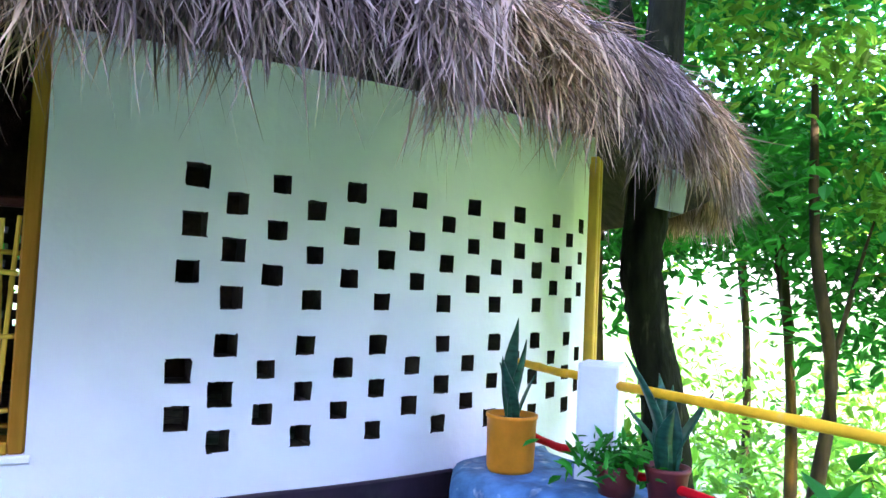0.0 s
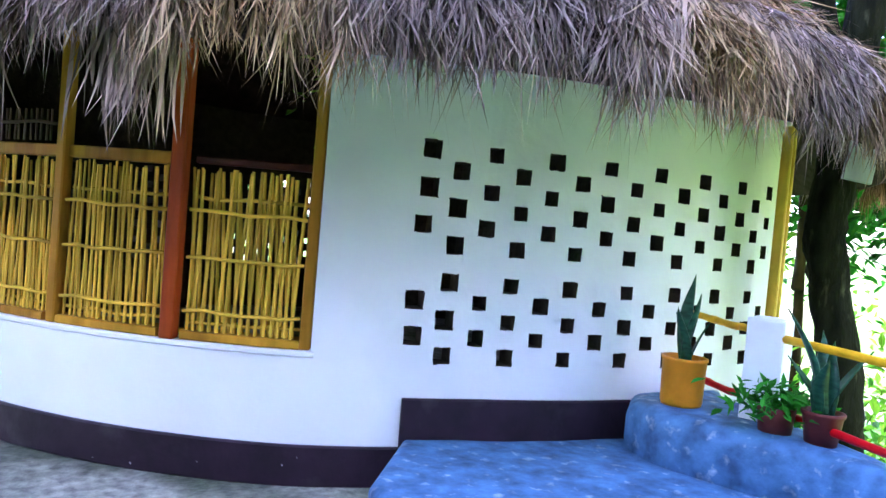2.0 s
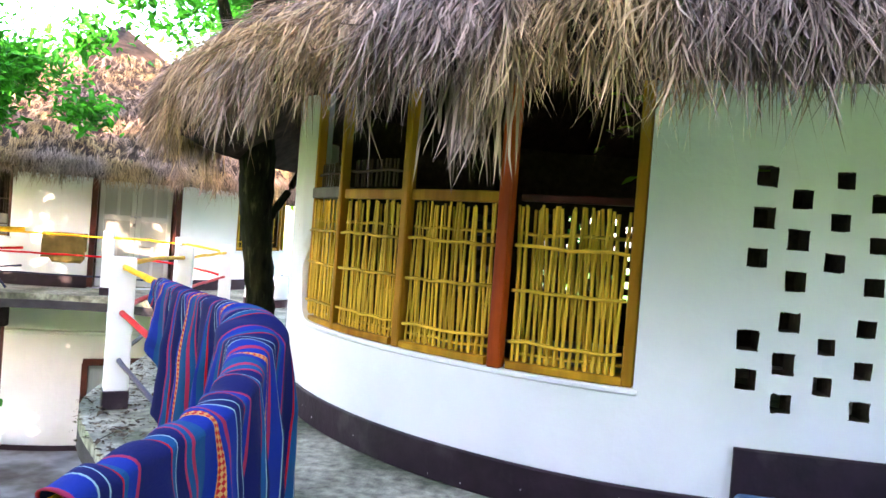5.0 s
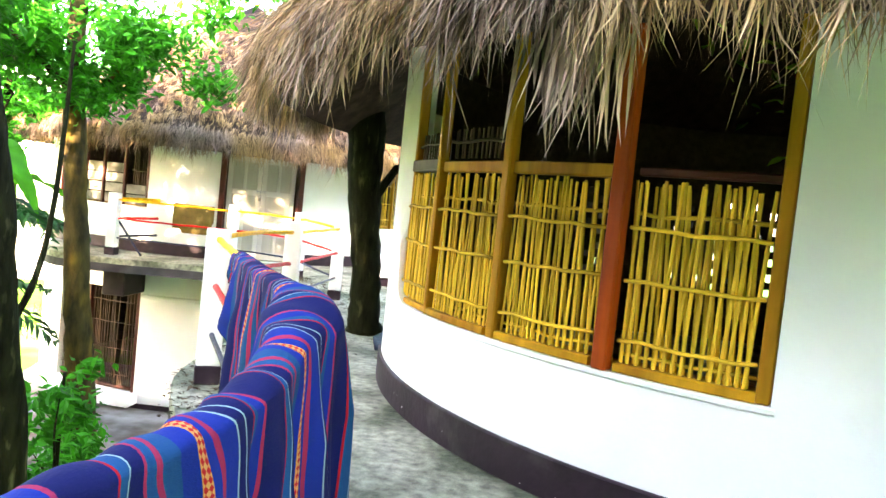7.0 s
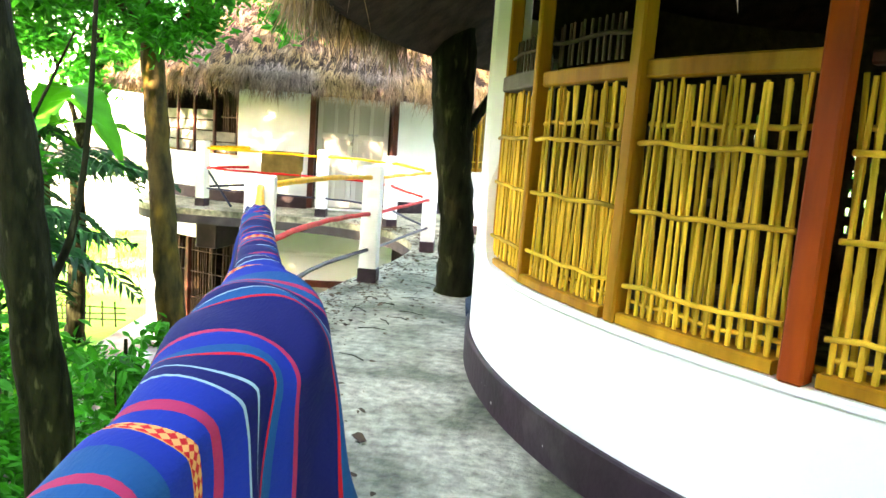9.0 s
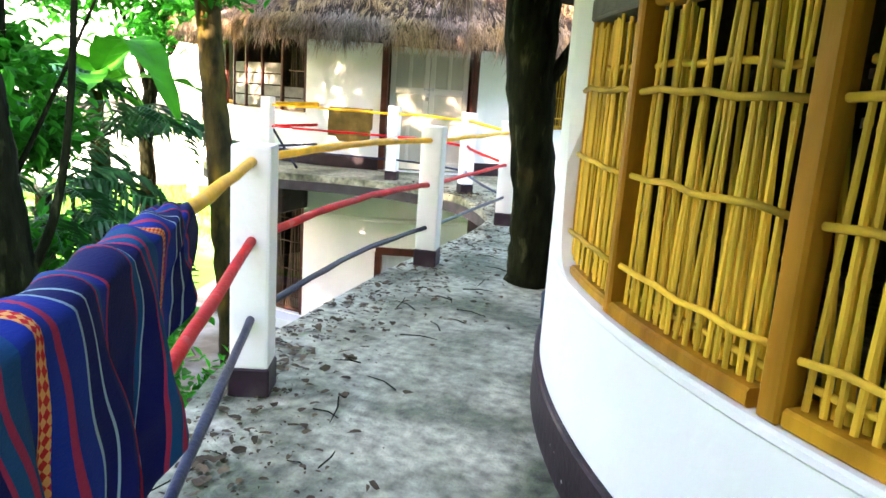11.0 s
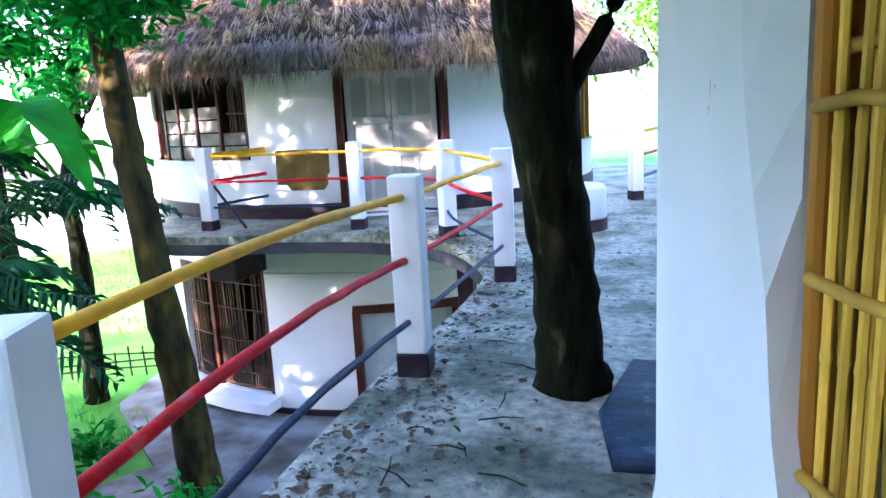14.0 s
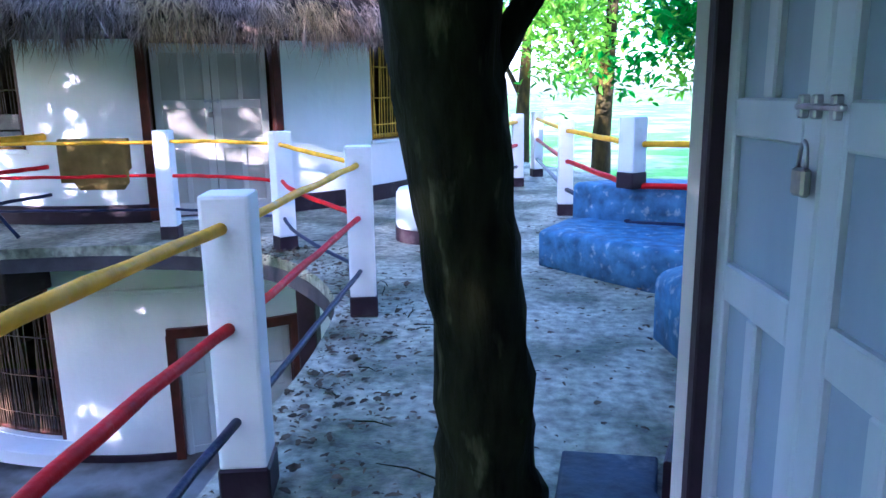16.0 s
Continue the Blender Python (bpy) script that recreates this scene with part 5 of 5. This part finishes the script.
def build_unseen_shade_tree():
    """An unseen tall tree added behind the far hut, its limbs over the roof as shade."""
    crown = [(-3.2, 18.6, 7.0, 2.2), (-2.4, 16.8, 7.2, 2.0), (-3.6, 20.6, 7.2, 2.0), (-2.4, 15.0, 7.2, 1.7), (-4.6, 18.0, 7.4, 1.8), (-4.4, 16.0, 7.6, 1.6)]
    limbs = [([(-4.2, 22.3, 4.6), (0.5 * (x - 4.2), 0.5 * (y + 22.3), 6.0), (x, y, z)], 0.12) for x, y, z, w in crown]
    tree("unseen tall tree added behind the far hut to shade its roof", [(-4.2, 22.4, GROUND), (-4.2, 22.4, 1.0), (-4.2, 22.3, 4.6), (-4.0, 22.0, 8.0)], (0.32, 0.28, 0.22, 0.1), limbs, crown, 0.24, 11000, M_BARK, M_LEAF, 91)


def build_unseen_light_blockers():
    """Unseen trees added to close the place behind the start; they block sky, dapple sun."""
    # fewer leaves at far left let sun patches reach the far hut
    for k, (x, y, h, w, n) in enumerate((x, y, h, w, 8000 if x > -9 else 4600) for x, y, h, w in ((-4.5, -6.5, 4.5, 3.0), (1.0, -8.0, 4.8, 3.2), (-9.5, -3.5, 2.2, 2.8), (-13.5, 2.5, 4.5, 3.2), (-9.5, -9.5, 5.0, 3.4), (-2.0, -12.0, 7.0, 3.8), (-5.5, -9.0, 3.0, 3.4), (-13.0, -8.0, 2.6, 3.0), (-12.4, -2.6, 0.9, 2.3), (-10.0, 0.2, -0.2, 2.0), (4.5, -9.5, 4.5, 3.2), (-6.8, -4.2, 2.8, 2.4), (-6.0, -13.0, 8.0, 3.8), (1.5, -4.6, 2.4, 2.2), (-2.6, -5.0, 2.4, 2.2))):
        tree("unseen dense tree added behind the walkway to block light", [(x, y, GROUND), (x + 0.1, y, 0.0), (x, y + 0.2, h)], (0.3, 0.25, 0.1), [([(x, y, 1.0), (x + 0.8, y + 0.5, 2.4), (x + 1.4, y + 0.6, 3.4)], 0.09)],
             [(x, y, h, w), (x, y + 0.4, h - 3.2, w * 0.8), (x + 0.6 * w, y, h - 1.5, w * 0.8), (x - 0.6 * w, y, h - 1.5, w * 0.8), (x, y, h + 0.8 * w, w)], 0.36, n, M_BARK, M_LEAF, 200 + k)


build_trees()
build_unseen_shade_tree()
build_unseen_light_blockers()


def banana(x, y, h, seed, n=8):
    rnd = random.Random(seed)
    p = thing("banana_plant", "banana plant with broad torn bright green leaves", "banana plant", "banana plants")
    v, f = tube(spline([(x, y, GROUND), (x + 0.05, y, GROUND + h * 0.5), (x, y + 0.05, GROUND + h)], 4), np.linspace(0.16, 0.09, 9), 10, 0.05)
    mesh("stem", v, f, M_BARK2, p, True)
    for k in range(n):
        az = radians(360 * k / n + rnd.uniform(-18, 18))
        L = rnd.uniform(1.6, 2.3)
        d = Vector((math.cos(az), math.sin(az), 0))
        side = Vector((-d.y, d.x, 0))
        rise = rnd.uniform(0.5, 1.9)
        verts, faces = [], []
        m = 16
        for i in range(m + 1):
            t = i / m
            c = Vector((x, y, GROUND + h)) + d * L * (t * 0.95) + Vector((0, 0, rise * L * (t - 1.15 * t * t)))
            w = 0.36 * math.sin(math.pi * min(1, 0.08 + t * 0.95)) ** 0.6 * (1 if t > 0.1 else 0.15)
            tear = 0.75 + 0.25 * rnd.random()
            verts += [c - side * w * tear + Vector((0, 0, 0.10 - 0.3 * w * rnd.random())), c, c + side * w * tear + Vector((0, 0, 0.10 - 0.3 * w * rnd.random()))]
        for i in range(m):
            a = i * 3
            faces += [(a, a + 1, a + 4, a + 3), (a + 1, a + 2, a + 5, a + 4)]
        mesh("leaf", verts, faces, M_BANANA, p)
    return p


for bx, by, bh, bs in ((-9.3, 11.0, 4.0, 1), (-10.6, 10.6, 3.9, 2)):
    banana(bx, by, bh, bs)


def palm(x, y, h, seed, n=13, reach=1.9):
    """A feather palm: arching ribs set with many narrow drooping leaflets."""
    rnd = random.Random(seed)
    p = thing("palm", "feather palm with dark green arching fronds below the walkway", "palm", "palms")
    v, f = tube(spline([(x, y, GROUND), (x + 0.06, y, GROUND + h * 0.5), (x, y + 0.05, GROUND + h)], 4), np.linspace(0.15, 0.10, 9), 10, 0.06)
    mesh("stem", v, f, M_BARK2, p, True)
    for k in range(n):
        az = radians(360 * k / n + rnd.uniform(-14, 14))
        L, rise = reach * rnd.uniform(0.8, 1.2), rnd.uniform(0.15, 1.25)
        d = Vector((math.cos(az), math.sin(az), 0))
        side = Vector((-d.y, d.x, 0))
        rib = [Vector((x, y, GROUND + h)) + d * L * t * (1 - 0.12 * t) + Vector((0, 0, L * rise * (t - 1.05 * t * t))) for t in np.linspace(0, 1, 25)]
        verts, faces = tube(rib, np.linspace(0.018, 0.004, 25), 5)
        for i in range(3, 25):
            t = i / 24
            w = 0.50 * math.sin(math.pi * (0.12 + 0.83 * t)) ** 0.7
            for sg in (-1, 1):
                way = side * sg * 0.85 + d * rnd.uniform(0.25, 0.6) + Vector((0, 0, -rnd.uniform(0.15, 0.6)))
                q, b0 = rib[i], len(verts)
                wide = d * rnd.uniform(0.026, 0.04)
                verts += [q - wide * 0.5, q + wide * 0.5, q + way * w * 0.55 + wide + Vector((0, 0, 0.03)), q + way * w * 0.55 - wide * 0.6, q + way * w + Vector((0, 0, -0.12 * w))]
                faces += [(b0, b0 + 1, b0 + 2, b0 + 3), (b0 + 3, b0 + 2, b0 + 4)]
        mesh("frond", verts, faces, M_PALM, p)
    return p


for px, py, ph, ps in ((-8.7, 10.5, 3.35, 1), (-8.5, 9.3, 2.7, 2), (-9.9, 10.0, 4.0, 3), (-7.9, 8.6, 2.2, 4)):
    palm(px, py, ph, ps)


def shrub(x, y, z, s, n, leaf, material, seed, label):
    t = thing("shrub", label, "shrub", "shrubs")
    rnd = np.random.RandomState(seed)
    for k in range(4):
        a = rnd.uniform(0, 6.28)
        v, f = tube([(x, y, z), (x + 0.3 * s * math.cos(a), y + 0.3 * s * math.sin(a), z + 0.5 * s), (x + 0.6 * s * math.cos(a), y + 0.6 * s * math.sin(a), z + s)], (0.02, 0.015, 0.006), 5)
        mesh("stem", v, f, M_BARK2, t)
    cen = rnd.normal(0, 1, (9, 3)) * np.array([0.5, 0.5, 0.25]) * s + np.array([x, y, z + 0.65 * s])
    C = cen[rnd.randint(0, 9, n)] + rnd.normal(0, 0.2, (n, 3)) * s
    C[:, 2] = np.maximum(C[:, 2], z + 0.05)
    leaf_cloud("foliage", C, leaf, material, t, seed + 1)


for k, (x, y, s, l) in enumerate(((-5.6, 7.6, 0.9, 0.16), (-6.6, 8.3, 0.8, 0.15), (-5.0, 6.6, 0.9, 0.16), (-8.4, 7.0, 1.3, 0.2), (-10, 6.5, 1.5, 0.22), (-8.6, 10.2, 0.7, 0.16), (-12, 7.5, 1.8, 0.25), (-11.5, 5.5, 2.0, 0.25), (-5.9, 9.3, 0.6, 0.12))):
    shrub(x, y, GROUND, s, 700, l, M_LEAF, 100 + k, "dark green broad-leaved shrub below the walkway")
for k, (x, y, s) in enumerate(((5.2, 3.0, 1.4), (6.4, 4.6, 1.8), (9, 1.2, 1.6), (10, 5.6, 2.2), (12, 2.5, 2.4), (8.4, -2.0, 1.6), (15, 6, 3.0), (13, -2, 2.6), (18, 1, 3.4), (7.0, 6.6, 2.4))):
    shrub(x, y, GROUND, s, 1500, 0.2, M_LEAF_SUNLIT, 130 + k, "yellow-green shrub coloured as sunlit beyond the front railing")


def build_grass():
    rnd = np.random.RandomState(8)
    n = 16000
    P = np.stack([rnd.uniform(-26, -8.2, n), rnd.uniform(9.5, 34, n), np.full(n, GROUND - 0.02)], 1)
    keep = np.sin(P[:, 0] * 0.9 + 1.2 * np.sin(P[:, 1] * 0.5)) + np.sin(P[:, 1] * 0.7) > -0.5
    P = P[keep]
    D = rnd.normal(0, 0.35, P.shape) + np.array([0, 0, 1.0])
    D /= np.linalg.norm(D, axis=1)[:, None]
    ob = strands("grass", P, D, rnd.uniform(0.10, 0.30, len(P)), rnd.uniform(0.008, 0.02, len(P)), 0.2, M_GRASS, None, 9)
    tagged(ob, "bright green lawn grass", "grass", kind="stuff")


build_grass()


# ---- beyond the lawn ----
def build_far_house():
    h = thing("outbuilding", "white two-storey outbuilding with a dark beam and open ground floor", "house")
    m = pose(-20, 27, GROUND, 0, 0, 30)
    part("wall", box_bm(16, 6, 4.6, m @ pose(0, 0, 5.6), 0.02), M_FARW, h)
    part("beam", box_bm(16.1, 6.1, 0.5, m @ pose(0, 0, 3.05), 0.02), M_EDGE, h, "dark beam over the open ground floor")
    part("lower_wall", box_bm(15.6, 4.0, 2.8, m @ pose(0, 1.0, 1.4), 0.02), M_FARW, h)
    for k in range(7):
        part("column", box_bm(0.3, 0.3, 2.8, m @ pose(-7.8 + 2.6 * k, -2.8, 1.4), 0.02), M_POST, h)
    t = thing("garden_table", "round white concrete garden table on a thick leg", "table")
    c = (-13.2, 20.4)
    ring("top", c, [(0.02, -1.62), (0.9, -1.66), (1.15, -1.60), (1.18, -1.55), (0.9, -1.46), (0.02, -1.40)], 0, 360, M_POST, t, 10)
    ring("leg", c, [(0.02, GROUND), (0.22, GROUND), (0.15, -1.65), (0.02, -1.65)], 0, 360, M_POST, t, 15)
    s = thing("sign_board", "pale green sign board on white posts", "sign")
    part("board", box_bm(2.4, 0.05, 0.45, pose(-14.6, 21.4, -1.75, 0, 0, 30), 0.01), M_TEAL, s)
    for dx in (-1.0, 1.0):
        part("post", box_bm(0.16, 0.16, 1.5, pose(-14.6 + dx * 0.87, 21.4 + dx * 0.5, GROUND + 0.75, 0, 0, 30), 0.01), M_POST, s)
    f = thing("bamboo_fence", "low rough bamboo stick fence on the lawn", "fence")
    rnd = random.Random(3)
    for k in range(26):
        x, y = -10.2 - 0.24 * k, 14.2 - 0.10 * k
        v, fa = tube([(x, y, GROUND), (x + rnd.uniform(-0.05, 0.05), y, GROUND + rnd.uniform(0.45, 0.62))], 0.018, 5)
        mesh("stick", v, fa, M_BARK, f)
    for z in (0.14, 0.28, 0.42):
        v, fa = tube([(-10.0 - 0.24 * k, 14.25 - 0.1 * k, GROUND + z + rnd.uniform(-0.03, 0.03)) for k in range(0, 28, 3)], 0.016, 5)
        mesh("bar", v, fa, M_BARK, f)


build_far_house()


# ---- small things ----
def build_litter():
    rnd = np.random.RandomState(14)
    n = 3200
    e = np.array([(p.x, p.y) for p in EDGE])
    idx = rnd.randint(24, 62, n)
    off = np.abs(rnd.normal(0, 0.30, n)) + 0.03
    P = np.stack([e[idx, 0] + off, e[idx, 1] + rnd.uniform(-0.3, 0.3, n), np.full(n, 0.012)], 1)
    spread = rnd.rand(n) < 0.25
    P[spread, 0] = rnd.uniform(-2.4, -0.4, spread.sum())
    P[spread, 1] = rnd.uniform(6.3, 13.5, spread.sum())
    a = rnd.uniform(0, 6.28, n)
    L = 0.006 + 0.030 * rnd.rand(n) ** 2.2
    w = L * rnd.uniform(0.3, 0.8, n)
    D, S = np.stack([np.cos(a), np.sin(a), rnd.uniform(-0.05, 0.12, n)], 1), np.stack([-np.sin(a), np.cos(a), rnd.uniform(-0.2, 0.2, n)], 1)
    V = np.empty((n, 8, 3))
    for k in range(8):
        t = k * math.pi / 4
        reach = rnd.uniform(0.65, 1.15, n)
        V[:, k] = P + D * (L * math.cos(t) * reach)[:, None] + S * (w * math.sin(t) * reach)[:, None]
        V[:, k, 2] += 0.006 * abs(math.sin(t))
    V[:, :, 2] = np.maximum(V[:, :, 2], 0.004)
    ob = mesh("leaf_litter", V.reshape(-1, 3).tolist(), [tuple(range(8 * i, 8 * i + 8)) for i in range(n)], M_LITTER)
    tagged(ob, "scattered dead brown leaves and twigs on the walkway", "leaf litter", kind="stuff")


build_litter()


def build_wall_marks():
    """A rusty drip and flaked chips on the plaster, as thin raised crusts."""
    rnd = random.Random(9)
    m = mat("rusty_drip", (0.50, 0.43, 0.31), 0.9, vary=(0.6, 1.3), scale=30)
    hut = [o for o in scene.objects if o.name == "round_hut"][0]
    for deg, z, w, h in ((195.4, 1.425, 0.004, 0.035), (195.75, 1.415, 0.006, 0.010), (195.3, 1.38, 0.003, 0.02)):
        verts, faces = [], []
        for k in range(9):
            t = k / 8
            ww = w * (1 - t) * (0.7 + 0.5 * rnd.random())
            for sgn in (-1, 1):
                verts.append(polar(H1, R1 + 0.0025, deg + math.degrees(sgn * ww / R1), z - h * t))
        for k in range(8):
            faces.append((2 * k, 2 * k + 1, 2 * k + 3, 2 * k + 2))
        mesh("stain", verts, faces, m, hut, False, "rusty drip stain")
    chip = mat("bare_plaster_chip", (0.62, 0.62, 0.60), 0.9)
    for k in range(9):
        a, z, q = rnd.uniform(200, 250), rnd.uniform(0.03, 0.17), rnd.uniform(0.003, 0.008)
        verts = []
        for i in range(5):
            t = i * 1.257
            verts.append(polar(H1, R1 + 0.0285, a + math.degrees(q * math.cos(t) * rnd.uniform(0.6, 1.3) / R1), z + q * math.sin(t)))
        mesh("paint_chip", verts, [(0, 1, 2, 3, 4)], chip, hut, False)


build_wall_marks()


def build_twigs():
    rnd = random.Random(21)
    for k in range(54):
        i = rnd.randrange(26, 60)
        p = EDGE[i] + Vector((rnd.uniform(0.1, 0.9), rnd.uniform(-0.3, 0.3), 0.008))
        a, L = rnd.uniform(0, 6.28), rnd.uniform(0.08, 0.26)
        d = Vector((math.cos(a), math.sin(a), 0))
        v, f = tube([p, p + d * L * 0.5 + Vector((0.01, 0.01, 0.006)), p + d * L], (0.004, 0.0035, 0.002), 5)
        tagged(mesh("twig", v, f, M_BARK), "thin dark dry twig lying on the walkway", "twig", "fallen twigs")
    for k in range(46):
        i = rnd.randrange(24, 62)
        p = EDGE[i] + Vector((abs(rnd.gauss(0.1, 0.35)) + 0.06, rnd.uniform(-0.3, 0.3), 0.004))
        a, L, w = rnd.uniform(0, 360), rnd.uniform(0.05, 0.10), rnd.uniform(0.018, 0.032)
        pts = [Vector((L * (t - 0.5), 0, 0.002 + 0.022 * abs(math.sin(3 * t + k)))) for t in (0, 0.25, 0.5, 0.75, 1)]
        v, f = blade_leaf(pts, [0.002, w * 0.8, w, w * 0.7, 0.001], Vector((0, 1, 0)), 0.5)
        ob = mesh("fallen_leaf", v, f, M_LITTER, None, True)
        ob.matrix_basis = pose(p.x, p.y, p.z, 0, 0, a)
        tagged(ob, "curled dry brown leaf fallen on the walkway", "leaf", "fallen leaves")


build_twigs()


def build_plank():
    ob = part("plank", box_bm(0.17, 0.03, 0.30, pose(3.74, 2.08, 2.02, 0, 8, -30), 0.004), M_PLANK)
    tagged(ob, "pale weathered board nailed to the tree trunk", "board")


build_plank()
